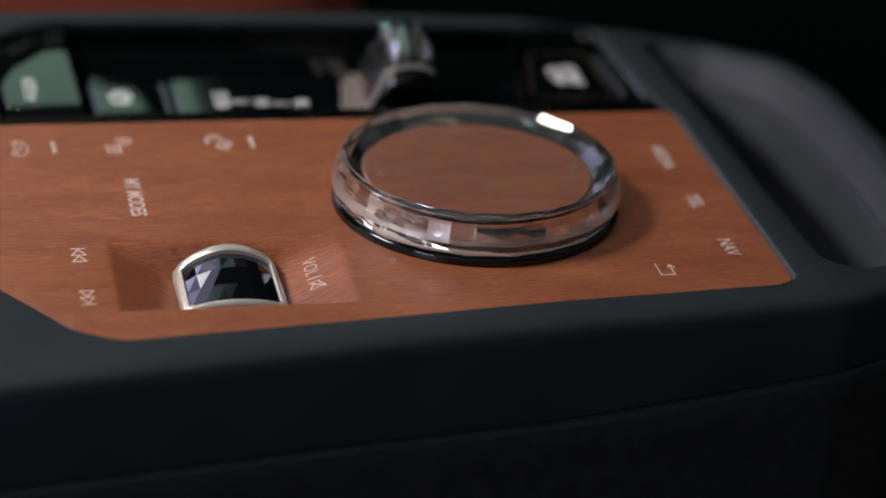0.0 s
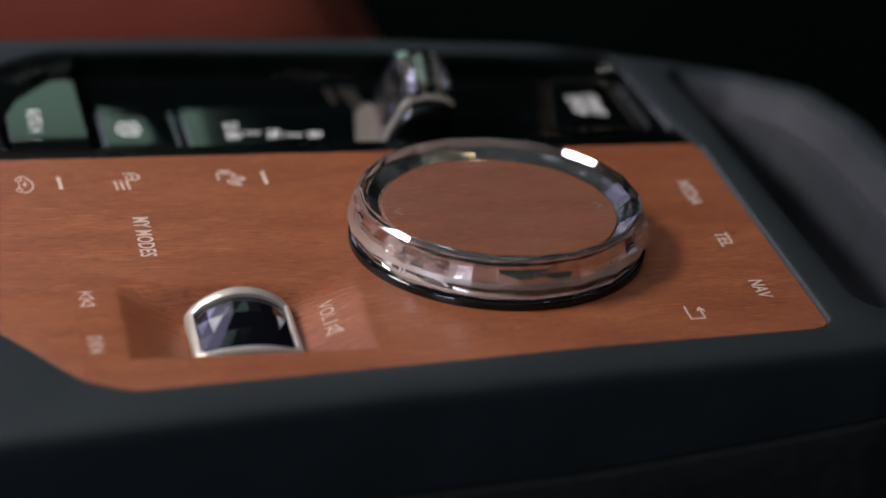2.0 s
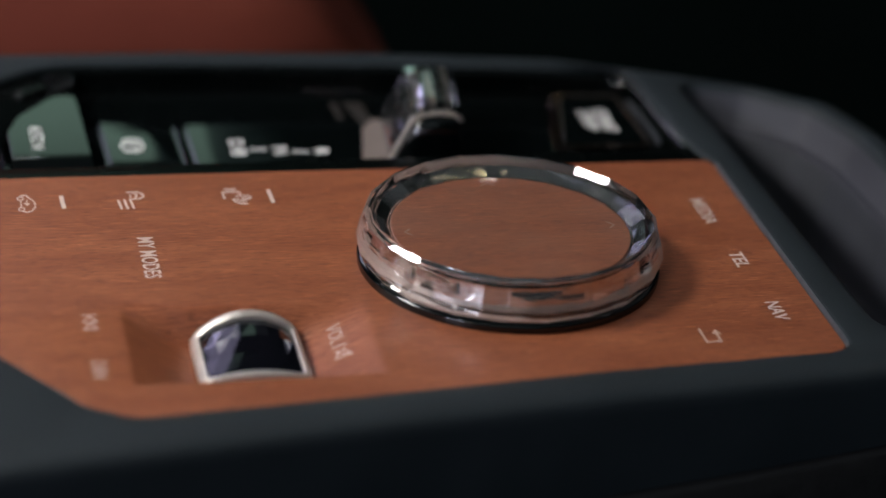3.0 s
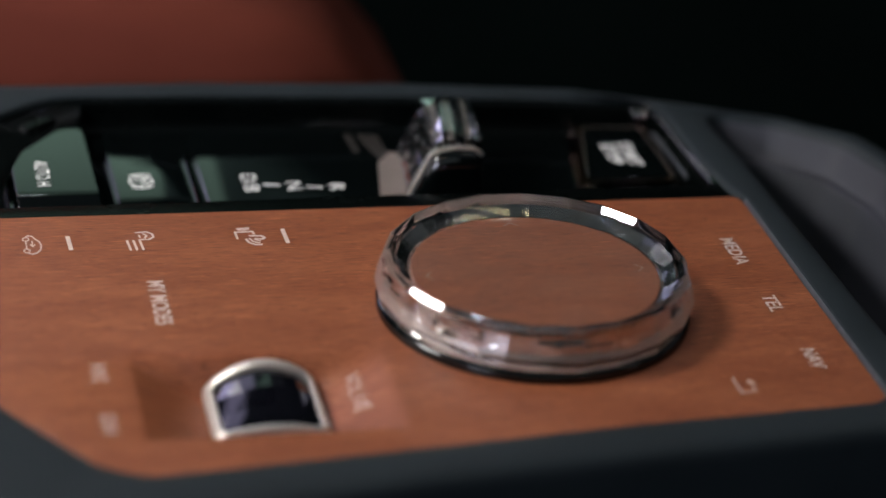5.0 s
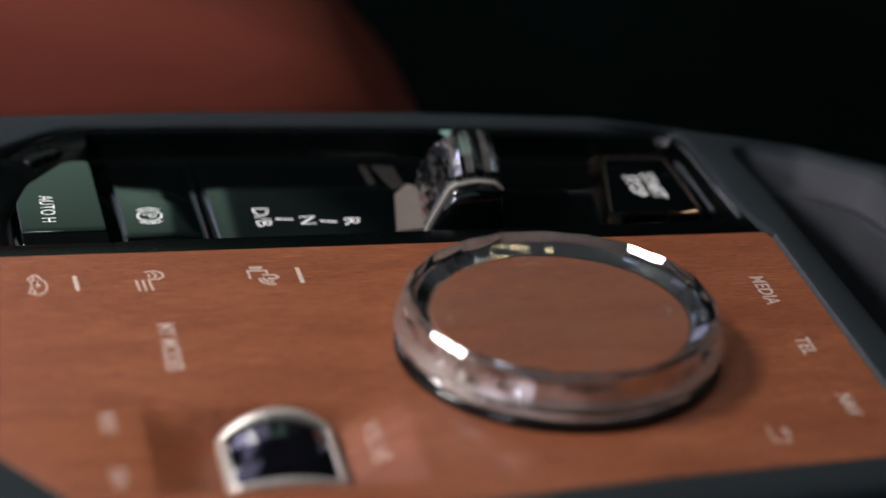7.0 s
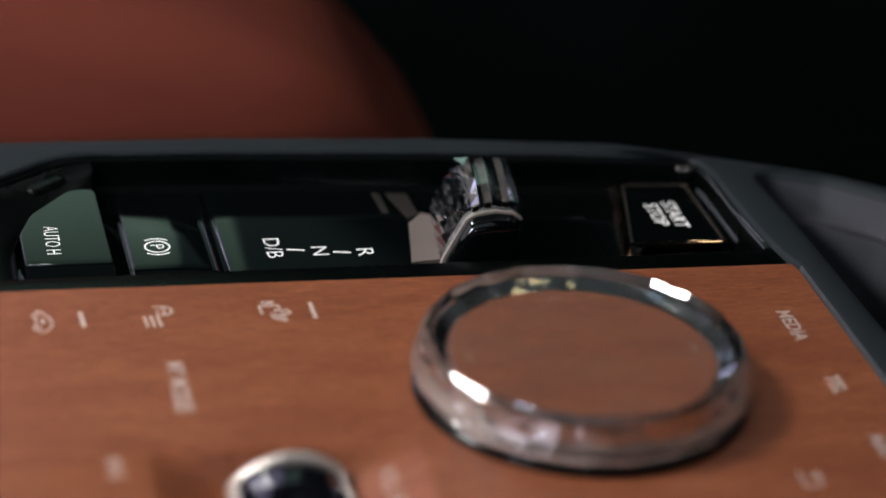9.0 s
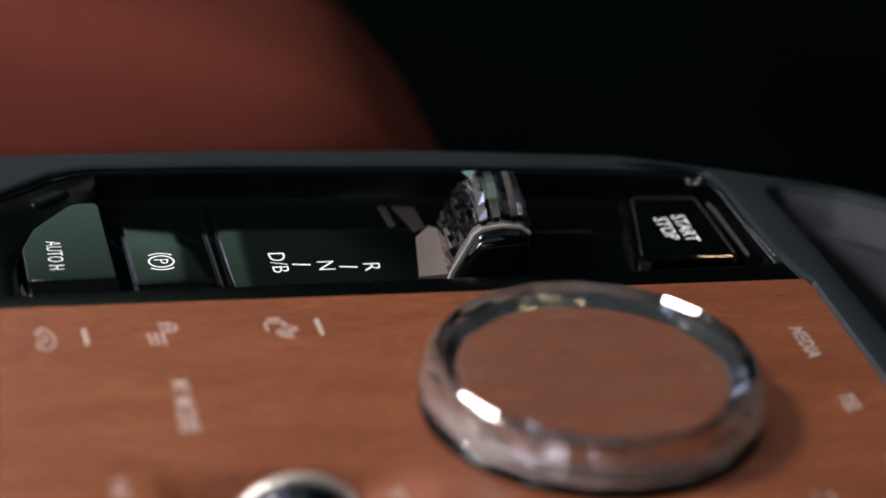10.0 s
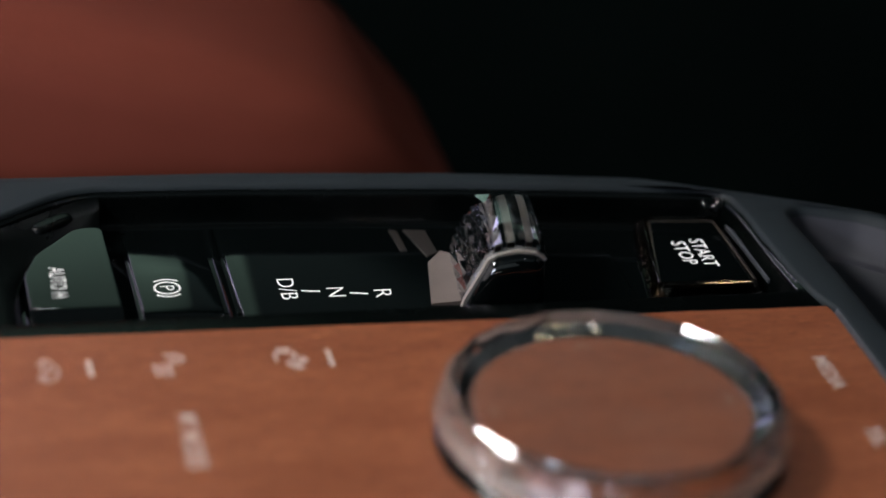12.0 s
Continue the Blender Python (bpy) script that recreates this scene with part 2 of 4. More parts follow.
def part(name, bm, mat, parent=None, label="", smooth=None):
    """Links a bmesh, drawn in millimetres, as one mesh object."""
    bmesh.ops.remove_doubles(bm, verts=bm.verts, dist=0.0005)
    bmesh.ops.recalc_face_normals(bm, faces=bm.faces)
    bmesh.ops.scale(bm, vec=(MM, MM, MM), verts=bm.verts)
    if smooth is not None:
        for f in bm.faces:
            f.smooth = True
        for e in bm.edges:
            e.smooth = len(e.link_faces) == 2 and e.calc_face_angle(0.0) < radians(smooth)
    me = bpy.data.meshes.new(name)
    bm.to_mesh(me)
    bm.free()
    me.materials.append(mat)
    ob = new(name, me)
    if parent is not None:
        ob.parent = parent
    if label:
        tagged(ob, label)
    return ob


def thing(name, label, category, group="", kind=""):
    return tagged(new(name), label, category, group, kind)


def rounded(points, steps=6):
    """Corner points (x, y, radius) of a closed outline, with the corners rounded."""
    out = []
    n = len(points)
    for i, (x, y, r) in enumerate(points):
        p, a, b = Vector((x, y)), Vector(points[i - 1][:2]), Vector(points[(i + 1) % n][:2])
        if r <= 0:
            out.append((x, y))
            continue
        u, w = (a - p), (b - p)
        lu, lw = u.length, w.length
        u, w = u / lu, w / lw
        half = u.angle(w) / 2
        d = min(r / math.tan(half), lu * 0.49, lw * 0.49)
        rr = d * math.tan(half)
        c = p + (u + w).normalized() * (rr / math.sin(half))
        s, e = p + u * d, p + w * d
        a0 = math.atan2(s.y - c.y, s.x - c.x)
        a1 = math.atan2(e.y - c.y, e.x - c.x)
        da = (a1 - a0 + math.pi) % (2 * math.pi) - math.pi
        for k in range(steps + 1):
            t = a0 + da * k / steps
            out.append((c.x + rr * math.cos(t), c.y + rr * math.sin(t)))
    return out


def offset(points, d):
    """The outline moved by d to its left (inwards, for one that runs anticlockwise)."""
    out = []
    n = len(points)
    for i in range(n):
        a, p, b = Vector(points[i - 1]), Vector(points[i]), Vector(points[(i + 1) % n])
        u, w = (p - a).normalized(), (b - p).normalized()
        nrm = Vector((-u.y - w.y, u.x + w.x))
        if nrm.length < 1e-6:
            nrm = Vector((-u.y, u.x))
        nrm.normalize()
        k = max(0.5, nrm.dot(Vector((-u.y, u.x))))
        q = p + nrm * (d / k)
        out.append((q.x, q.y))
    return out


def loop(bm, pts, z):
    zs = z if isinstance(z, (list, tuple)) else [z] * len(pts)
    return [bm.verts.new((p[0], p[1], h)) for p, h in zip(pts, zs)]


def loft(bm, loops, closed=True):
    for a, b in zip(loops, loops[1:]):
        n = len(a)
        for i in range(n if closed else n - 1):
            j = (i + 1) % n
            bm.faces.new((a[i], a[j], b[j], b[i]))


def edges_of(bm, vs):
    return [bm.edges.get((vs[i], vs[(i + 1) % len(vs)])) or bm.edges.new((vs[i], vs[(i + 1) % len(vs)])) for i in range(len(vs))]


def fill(bm, *loops):
    es = []
    for l in loops:
        es += edges_of(bm, l)
    bmesh.ops.triangle_fill(bm, use_beauty=True, use_dissolve=False, edges=es)


def slab(bm, pts, z0, z1, r=0.0, steps=3):
    """A plate with the outline pts (anticlockwise), its upper edge rounded by r."""
    ls = [loop(bm, pts, z0)]
    if r:
        for k in range(steps + 1):
            a = math.pi / 2 * k / steps
            ls.append(loop(bm, offset(pts, r * (1 - math.cos(a))), z1 - r + r * math.sin(a)))
        ls.append(loop(bm, offset(pts, r + 0.25), z1))
    else:
        ls.append(loop(bm, pts, z1))
    loft(bm, ls)
    bm.faces.new(ls[-1])
    bm.faces.new(list(reversed(ls[0])))
    return ls


def box(bm, x0, x1, y0, y1, z0, z1, r=0.0):
    slab(bm, rounded([(x0, y0, r * 2), (x1, y0, r * 2), (x1, y1, r * 2), (x0, y1, r * 2)], 3) if r else [(x0, y0), (x1, y0), (x1, y1), (x0, y1)], z0, z1, r)


def stroke(bm, pts, w, z, h=0.05, closed=False):
    """A flat printed line of width w along pts, h thick."""
    n = len(pts)
    lo, hi = [], []
    for i in range(n):
        p = Vector(pts[i])
        a = Vector(pts[i - 1]) if (i or closed) else None
        b = Vector(pts[(i + 1) % n]) if (i < n - 1 or closed) else None
        u = (p - a).normalized() if a is not None else (b - p).normalized()
        v = (b - p).normalized() if b is not None else u
        nrm = Vector((-u.y - v.y, u.x + v.x))
        nrm = nrm.normalized() if nrm.length > 1e-6 else Vector((-u.y, u.x))
        k = max(0.45, nrm.dot(Vector((-u.y, u.x))))
        q = nrm * (w / 2 / k)
        lo.append((p - q)), hi.append((p + q))
    rings = [[bm.verts.new((c.x, c.y, zz)) for c, zz in ((lo[i], z), (hi[i], z), (hi[i], z + h), (lo[i], z + h))] for i in range(n)]
    for i in range(n if closed else n - 1):
        a, b = rings[i], rings[(i + 1) % n]
        for k in range(4):
            bm.faces.new((a[k], a[(k + 1) % 4], b[(k + 1) % 4], b[k]))
    if not closed:
        bm.faces.new(rings[0]), bm.faces.new(list(reversed(rings[-1])))


def arc(cx, cy, r, a0, a1, n=14, ry=None):
    return [(cx + r * math.cos(radians(a0 + (a1 - a0) * k / n)), cy + (ry or r) * math.sin(radians(a0 + (a1 - a0) * k / n))) for k in range(n + 1)]


def words(bm, text, x, y, z, cap, length, h=0.05, weight=-0.009):
    """Adds lettering that runs towards -y with its tops towards +x; it starts at (x, y), cap high and length long."""
    cu = bpy.data.curves.new("lettering", "FONT")
    cu.body, cu.size, cu.extrude, cu.resolution_u = text, 1.0, 0.0, 3
    cu.offset = weight
    ob = bpy.data.objects.new("lettering", cu)
    scene.collection.objects.link(ob)
    bpy.context.view_layer.update()
    me = bpy.data.meshes.new_from_object(ob.evaluated_get(bpy.context.evaluated_depsgraph_get()))
    bpy.data.objects.remove(ob)
    bpy.data.curves.remove(cu)
    xs = [v.co.x for v in me.vertices]
    ys = [v.co.y for v in me.vertices]
    sx, sy = length / (max(xs) - min(xs)), cap / (max(ys) - min(ys))
    x0, y0 = min(xs), min(ys)
    base = [bm.verts.new((x + (v.co.y - y0) * sy, y - (v.co.x - x0) * sx, z + h)) for v in me.vertices]
    for p in me.polygons:
        try:
            bm.faces.new([base[i] for i in p.vertices])
        except ValueError:
            pass
    bpy.data.meshes.remove(me)


# ---------------------------------------------------------------- the cabin around
def cabin():
    # mostly unseen shell: keeps reflections dark, its openings admit the added glows
    bm = bmesh.new()
    box(bm, -1300, 1000, -850, 850, -400, -380)
    tagged(part("floor", bm, CABIN), "black carpeted car floor", "floor", kind="structure")
    bm = bmesh.new()
    for x0, x1, y0, y1 in ((-1300, -900, -850, 850), (900, 1000, -850, 850), (-900, 900, -850, -780), (-900, 900, 780, 850)):
        box(bm, x0, x1, y0, y1, 900, 930)
    tagged(part("ceiling", bm, CABIN), "dark unseen ceiling, open for the added overhead glow", "ceiling", kind="structure")
    bm = bmesh.new()
    for y0, y1, z0, z1 in ((-850, 850, -380, 420), (-850, 850, 840, 900), (-850, -640, 420, 840), (640, 850, 420, 840)):
        box(bm, 1000, 1030, y0, y1, z0, z1)
    tagged(part("wall_front", bm, CABIN), "black dashboard bulkhead, opened for the added fill light", "wall", kind="structure")
    bm = bmesh.new()
    for y0, y1, z0, z1 in ((-850, 850, -380, 330), (-850, 850, 780, 900), (-850, -620, 330, 780), (620, 850, 330, 780)):
        box(bm, -1330, -1300, y0, y1, z0, z1)
    tagged(part("wall_rear", bm, CABIN), "black rear bulkhead, opened for the added rear glow", "wall", kind="structure")
    # door walls with window openings
    for name, y, sill, head in (("wall_left", 850, [(-420, 276), (-30, 287), (30, 306), (60, 322), (160, 400), (300, 450)], [(-420, 790), (200, 760)]), ("wall_right", -880, [(-960, 330), (250, 330)], [(-960, 790), (150, 760)])):
        bm = bmesh.new()
        a, b, c, d = sill[0], sill[-1], head[-1], head[0]
        pieces = ([(-1300, -380), (1000, -380), (1000, b[1])] + sill[::-1] + [(-1300, a[1])], [(-1300, a[1]), a, d, (-1300, d[1])],
                  [b, (1000, b[1]), (1000, c[1]), c], [(-1300, d[1]), d, c, (1000, c[1]), (1000, 900), (-1300, 900)])
        for piece in pieces:
            near = [bm.verts.new((x, y, z)) for x, z in piece]
            far = [bm.verts.new((x, y + math.copysign(8, y), z)) for x, z in piece]
            bm.faces.new(near), bm.faces.new(list(reversed(far)))
            loft(bm, [near, far])
        tagged(part(name, bm, DOOR), "dark green-black car door with a window opening", "wall", kind="structure")
    # unseen glowing panel, added as fill for the console's front
    bm = bmesh.new()
    bm.faces.new([bm.verts.new(p) for p in ((-1280, -1150, 100), (600, -1150, 100), (600, -1150, 1000), (-1280, -1150, 1000))])
    tagged(part("backdrop", bm, SIDE_GLOW), "dim glowing panel outside the passenger window, added as fill", "backdrop", kind="structure")
    # unseen glowing panel, added so the crystal facets find something bright
    bm = bmesh.new()
    bm.faces.new([bm.verts.new(p) for p in ((-1550, -900, 150), (-1550, 900, 150), (-1550, 900, 1000), (-1550, -900, 1000))])
    tagged(part("backdrop", bm, REAR), "pale glowing panel behind the car, added for sparkle", "backdrop", kind="structure")
    # unseen glowing panel, added for the bevels to mirror
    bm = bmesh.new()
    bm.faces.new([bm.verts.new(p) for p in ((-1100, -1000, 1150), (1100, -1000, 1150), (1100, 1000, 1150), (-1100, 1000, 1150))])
    tagged(part("backdrop", bm, ROOF_GLOW), "dim glowing panel overhead, added for reflections", "backdrop", kind="structure")
    # unseen panel, there only for its reflection
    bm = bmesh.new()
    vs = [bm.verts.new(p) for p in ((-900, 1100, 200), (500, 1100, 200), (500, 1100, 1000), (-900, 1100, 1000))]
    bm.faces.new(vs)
    tagged(part("backdrop", bm, OUTSIDE), "glowing panel past the door window, mirrored in the gloss", "backdrop", kind="structure")


def seat():
    """Side bolster and cushion of the driver's seat: a rounded nose, drawn as sections along y."""
    s = thing("driver_seat", "red-brown leather car seat beside the console", "car seat")
    nose = [(-620, 62), (-300, 46), (-120, 27), (-75, 16), (-44, 7), (-26, 0.5), (-12, -6.5), (-3, -16), (6.5, -27), (17, -39.5), (26, -60), (31, -90), (28, -150), (10, -200), (-60, -230), (-620, -240)]
    for name, y0, y1, dz, edge, label in (("bolster", 148, 268, 0, 22, "rounded leather side bolster"), ("cushion", 266, 640, -48, 14, "leather seat cushion")):
        bm = bmesh.new()
        ls = []
        n = 12
        for k in range(n + 1):
            t = k / n
            y = y0 + (y1 - y0) * t
            d = min(y - y0, y1 - y)
            inset = edge - math.sqrt(max(0, edge * edge - max(0, edge - d) ** 2)) if d < edge else 0
            row = []
            for x, z in nose:
                way = Vector((-330 - x, -115 - z))
                way = way.normalized() * inset
                row.append(bm.verts.new((x + way.x + 1.2 * dz * (x > -100), y, z + dz + way.y)))
            ls.append(row)
        loft(bm, ls)
        bm.faces.new(ls[0]), bm.faces.new(list(reversed(ls[-1])))
        part(name, bm, HIDE, s, label, smooth=50)
    bm = bmesh.new()
    box(bm, -600, -20, 190, 620, -380, -238)
    part("seat_base", bm, CABIN, s, "black seat base")
    bm = bmesh.new()
    pts = [Vector((x, z)) + (Vector((-330 - x, -115 - z))).normalized() * 39.0 for x, z in nose[:12]]
    rings = [[bm.verts.new((x, 264 + dy, z + h)) for dy, h in ((-1.2, -1.5), (-0.8, 1.0), (0.8, 1.0), (1.2, -1.5))] for x, z in pts]
    loft(bm, rings)
    part("seam_piping", bm, HIDE, s, smooth=60)
    return s


def glint_tubes():
    """Unseen rows of tubes overhead, cool, white and warm, added for glints."""
    firsts = []
    for tint, tube in (("cool", COOL_TUBE), ("white", TUBE), ("warm", WARM_TUBE)):
        first = thing("glint_tube", tint + " glowing tube overhead, added for glints", "lamp", "showroom ceiling lamps")
        bm = bmesh.new()
        box(bm, -55, 55, -26, 26, 12, 40, 4)
        part("housing", bm, CABIN, first, "dark housing of an added lamp")
        bm = bmesh.new()
        box(bm, -50, 50, -3.6, 3.6, 4, 11.9, 1.5)
        part("tube", bm, tube, first, "glowing " + tint + " tube")
        firsts.append(first)
    placed = set()
    for i, x in enumerate((-0.78, -0.4, 0.4, 0.78)):
        for j, y in enumerate((-0.28, 0.1, 0.5)):
            first = firsts[(2 * i + j) % 3]
            m = pose(x, y, 1.08, 0, 0, 90 * ((i + j) % 2))
            if first in placed:
                copy_thing(first, m)
            else:
                first.matrix_world = m
                placed.add(first)


def glint_strips():
    """Unseen upright strips beyond the driver's window, added for sparkle in the crystal."""
    first = None
    for x, z, tall in ((-0.86, 0.5, 1), (-0.74, 0.62, 0.7), (-0.63, 0.45, 0.8), (-0.53, 0.6, 1), (-0.44, 0.5, 0.6), (-0.35, 0.62, 0.8), (-0.27, 0.52, 0.5), (-0.2, 0.66, 0.6)):
        m = pose(x, 1.05, z) @ Matrix.Diagonal((1, 1, tall, 1))
        if first is None:
            first = thing("glint_strip", "white upright strip past the window, added for sparkle", "lamp", "showroom strip lamps")
            bm = bmesh.new()
            box(bm, -14, 14, 6.1, 20, -125, 125, 2)
            part("housing", bm, CABIN, first, "dark housing of an added lamp")
            bm = bmesh.new()
            box(bm, -11, 11, 0, 6, -120, 120, 2)
            part("tube", bm, STRIP, first, "glowing white tube")
            first.matrix_world = m
        else:
            copy_thing(first, m)


cabin()
seat()
glint_tubes()
glint_strips()

# ---------------------------------------------------------------- console outlines (anticlockwise)
INNER = rounded([(57.9, -42.6, 4.5), (57.9, 44, 0), (55.7, 51, 0), (54.5, 62, 0), (53.8, 76, 0), (53.5, 88, 0), (51.9, 98.8, 7), (31, 101.3, 0), (-5, 105.4, 0), (-52, 108.7, 0), (-84, 109.6, 22),
                 (-127, 76, 22), (-131, 20, 30), (-112, -16, 20), (-88, -49.5, 9), (-80, -54.1, 8), (-38, -50.4, 0), (8, -45.9, 0)], 7)
OUTER = rounded([(-150, -76.5, 0), (-103, -70.2, 0), (-72, -66, 0), (-29, -60.4, 0), (5, -56.8, 0), (40, -54, 0), (66, -51.4, 18), (88, -44, 25), (102, -21, 20), (104.5, 25, 20),
                 (103, 57, 18), (97.5, 76, 10), (81, 88.5, 20), (58, 99, 14), (36, 108.2, 20), (-5, 113.8, 0), (-52, 117.2, 0), (-100, 117.8, 0), (-150, 117, 0), (-330, 110, 0), (-330, -95, 0)], 6)
TRAY_RIM = rounded([(66.8, -38.5, 8), (88, -34, 14), (97, -10, 16), (98, 25, 18), (96.2, 56, 12), (91, 73, 12), (78, 84.5, 12), (62.6, 91, 4), (64.4, 60, 0), (65.4, 20, 0)], 6)
LIP, LIP_FALL = 48.3, -0.0103


def lip(x):
    """The veneer's rear edge, which runs slightly askew."""
    return LIP + LIP_FALL * (x + 100)


def surround(console):
    bm = bmesh.new()
    top = 0.9
    rim = []
    seam = [-20.8 + max(0.0, x - 5) * 0.08 for x, _ in OUTER]
    rim.append(loop(bm, offset(OUTER, 6.0), [z - 0.2 for z in seam]))
    rim.append(loop(bm, offset(OUTER, 0.9), seam))
    rim.append(loop(bm, offset(OUTER, 0.2), [z + 0.5 for z in seam]))
    for d, z in ((0.0, -3), (0.35, -1.2), (1.1, 0.0), (2.3, 0.65), (4.2, top)):
        rim.append(loop(bm, offset(OUTER, d), z))
    loft(bm, rim)
    hole = [loop(bm, offset(INNER, -0.9), top), loop(bm, offset(INNER, -0.45), top - 0.15), loop(bm, offset(INNER, 0.05), top - 0.75), loop(bm, offset(INNER, 0.15), -14)]
    loft(bm, hole)
    tray = [loop(bm, offset(TRAY_RIM, -1.6), top), loop(bm, offset(TRAY_RIM, -0.7), top - 0.3), loop(bm, TRAY_RIM, top - 1.3), loop(bm, offset(TRAY_RIM, 0.3), top - 2)]
    loft(bm, tray)
    fill(bm, rim[-1], hole[0], tray[0])
    part("surround", bm, SOFT, console, "matt anthracite soft-touch frame", smooth=40)
    # stepped storage tray
    bm = bmesh.new()
    ls = [loop(bm, offset(TRAY_RIM, d), z) for d, z in ((0.31, top - 2), (0.7, -2.2), (2.6, -7.6), (2.9, -8.1), (3.5, -8.4), (4.9, -8.4), (5.3, -8.55), (5.5, -9.0))]
    loft(bm, ls)
    part("storage_tray", bm, TRAY, console, "grey rubber-lined tray with a ledge", smooth=35)
    bm = bmesh.new()
    ls = [loop(bm, offset(TRAY_RIM, d), z) for d, z in ((5.5, -9.0), (5.9, -10.0), (8.8, -25), (9.8, -26))]
    loft(bm, ls)
    bm.faces.new(ls[-1])
    part("tray_bin", bm, BIN, console, "bin under the ledge, shade in its colour", smooth=35)
    # side cladding under the seam
    bm = bmesh.new()
    ls = [loop(bm, offset(OUTER, d), [h - z for h in seam]) for d, z in ((6, 0.3), (1.9, 0.7), (0.9, 1.4), (0.5, 2.4), (0.6, 8))]
    ls += [loop(bm, offset(OUTER, d), z) for d, z in ((4, -120), (10, -250), (14, -380))]
    loft(bm, ls)
    part("side_cladding", bm, BLACK_HIDE, console, "black grained side cladding", smooth=40)


SCOOP = (-79.6, -31.5, -66.4, -45.6, -41.7)


def scoop_at(x):
    """Depth of the finger scoop at x, and where its rear slope ends and how long it is."""
    xl, xr, wl, wr, _ = SCOOP
    t = max(0.0, (x - xl) / (wl - xl) if x < wl else (xr - x) / (xr - wr) if x > wr else 1.0)
    a, deep = (0.06, 6.6) if x < wl else (0.12, 5.4) if x > wr else (0.1, 6.6 - 1.2 * (x - wl) / (wr - wl))
    end = -8.6 - 3.9 * t if x < wl else -7.2 - 5.1 * t if x > wr else -12.4
    run = 7.0 - 1.5 * t if x < wl else 14.0 - 6.5 * t if x > wr else 5.5 + 2.0 * (x - wl) / (wr - wl)
    return -deep * (t * t / (2 * a) if t < a else t - a / 2) / (1 - a / 2), end, run


def scoop_height(x, y):
    d, end, run = scoop_at(x)
    g = min(1.0, max(0.0, (y - end + run) / run))
    return d * (1 - g * g * (3 - 2 * g))


def wood_panel(console):
    """Veneer panel with a finger scoop on both sides of the volume roller."""
    bm = bmesh.new()
    pts = [p for p in offset(INNER, 0.35) if p[1] < lip(p[0])]
    i = max(range(len(pts)), key=lambda k: (Vector(pts[k]) - Vector(pts[k - 1])).length)
    pts = pts[i:] + pts[:i]
    # pts now starts at the left end and ends at the right end of the back edge
    edge = [(-129.6, lip(-129.6))] + [p for p in pts if p[1] < lip(p[0]) - 0.5] + [(57.0, lip(57.0))]
    loft(bm, [loop(bm, edge, -2.0), loop(bm, edge, -0.25), loop(bm, offset(edge, 0.25), 0.0)])
    inner = loop(bm, offset(edge, 0.25), 0.0)
    cols = 60
    xl, xr, _, _, yf = SCOOP

    # the side ramps run out softly in a long slope towards the rear
    grid = []
    near, back = 10, 16
    for j in range(near + back + 1):
        row = []
        for k in range(cols + 1):
            x = xl + (xr - xl) * k / cols
            _, end, run = scoop_at(x)
            y = yf + (end - run - yf) * j / near if j <= near else end - run * (1 - (j - near) / back)
            row.append(bm.verts.new((x, y, scoop_height(x, y))))
        grid.append(row)
    loft(bm, grid, closed=False)
    wall = [bm.verts.new((v.co.x, v.co.y, 0.0)) for v in grid[0]]
    loft(bm, [wall, grid[0]], closed=False)
    ring = wall + [r[-1] for r in grid[1:]] + list(reversed(grid[-1][:-1])) + [r[0] for r in reversed(grid[1:-1])]
    fill(bm, inner, loop(bm, [(v.co.x, v.co.y) for v in ring], 0.0))
    return part("wood_panel", bm, WOOD, console, "open-pored walnut veneer panel", smooth=24)


def edge_highlight(console):
    """Thin metal strip between veneer's front end and surround, added as the edge's highlight."""
    bm = bmesh.new()
    keep = [i for i, p in enumerate(INNER) if p[0] > 53 and p[1] < 46.5]
    rows = []
    for d, z in ((-0.2, -1.0), (-0.2, 0.76), (-0.05, 0.7), (0.14, 0.32), (0.32, 0.06), (0.32, -1.0)):
        line = offset(INNER, d)
        rows.append([bm.verts.new((line[i][0], line[i][1], z)) for i in keep])
    loft(bm, rows, closed=False)
    for end in (0, -1):
        bm.faces.new([r[end] for r in rows])
    part("edge_highlight", bm, HIGHLIGHT_METAL, console, "thin grey strip for the highlight on the surround's edge", smooth=40)


console = thing("centre_console", "dark car centre console with a walnut control panel", "console")
surround(console)
edge_highlight(console)
wood = wood_panel(console)


def symbol(name, draw, parent, mat=PRINT, label=""):
    bm = bmesh.new()
    draw(bm)
    return part(name, bm, mat, parent, label)


Z = 0.0
for text, x, y, cap, length in (("MY MODES", -73.0, 17.9, 3.4, 18.0), ("MEDIA", 46.5, 26.8, 3.0, 12.0), ("TEL", 46.8, 1.2, 3.0, 6.8), ("NAV", 47.2, -20.8, 3.0, 7.6)):
    symbol("lettering", lambda bm: words(bm, text, x, y, Z, cap, length, weight=0.018), wood, label="pale printed word " + text)
symbol("dash_mark", lambda bm: stroke(bm, [(-86.6, 38.7), (-86.3, 32.6)], 0.85, Z), wood)
symbol("dash_mark", lambda bm: stroke(bm, [(-43.2, 38.6), (-43.0, 32.2)], 0.85, Z), wood)


def on_ramp(draw):
    """The drawing, laid down on the slope of the scoop."""
    def laid(bm):
        draw(bm)
        for v in bm.verts:
            v.co.z += scoop_height(v.co.x, v.co.y) + 0.03
    return laid


symbol("lettering", on_ramp(lambda bm: words(bm, "VOL", -40.3, -18.0, Z, 2.7, 6.4)), wood, label="pale printed word VOL")
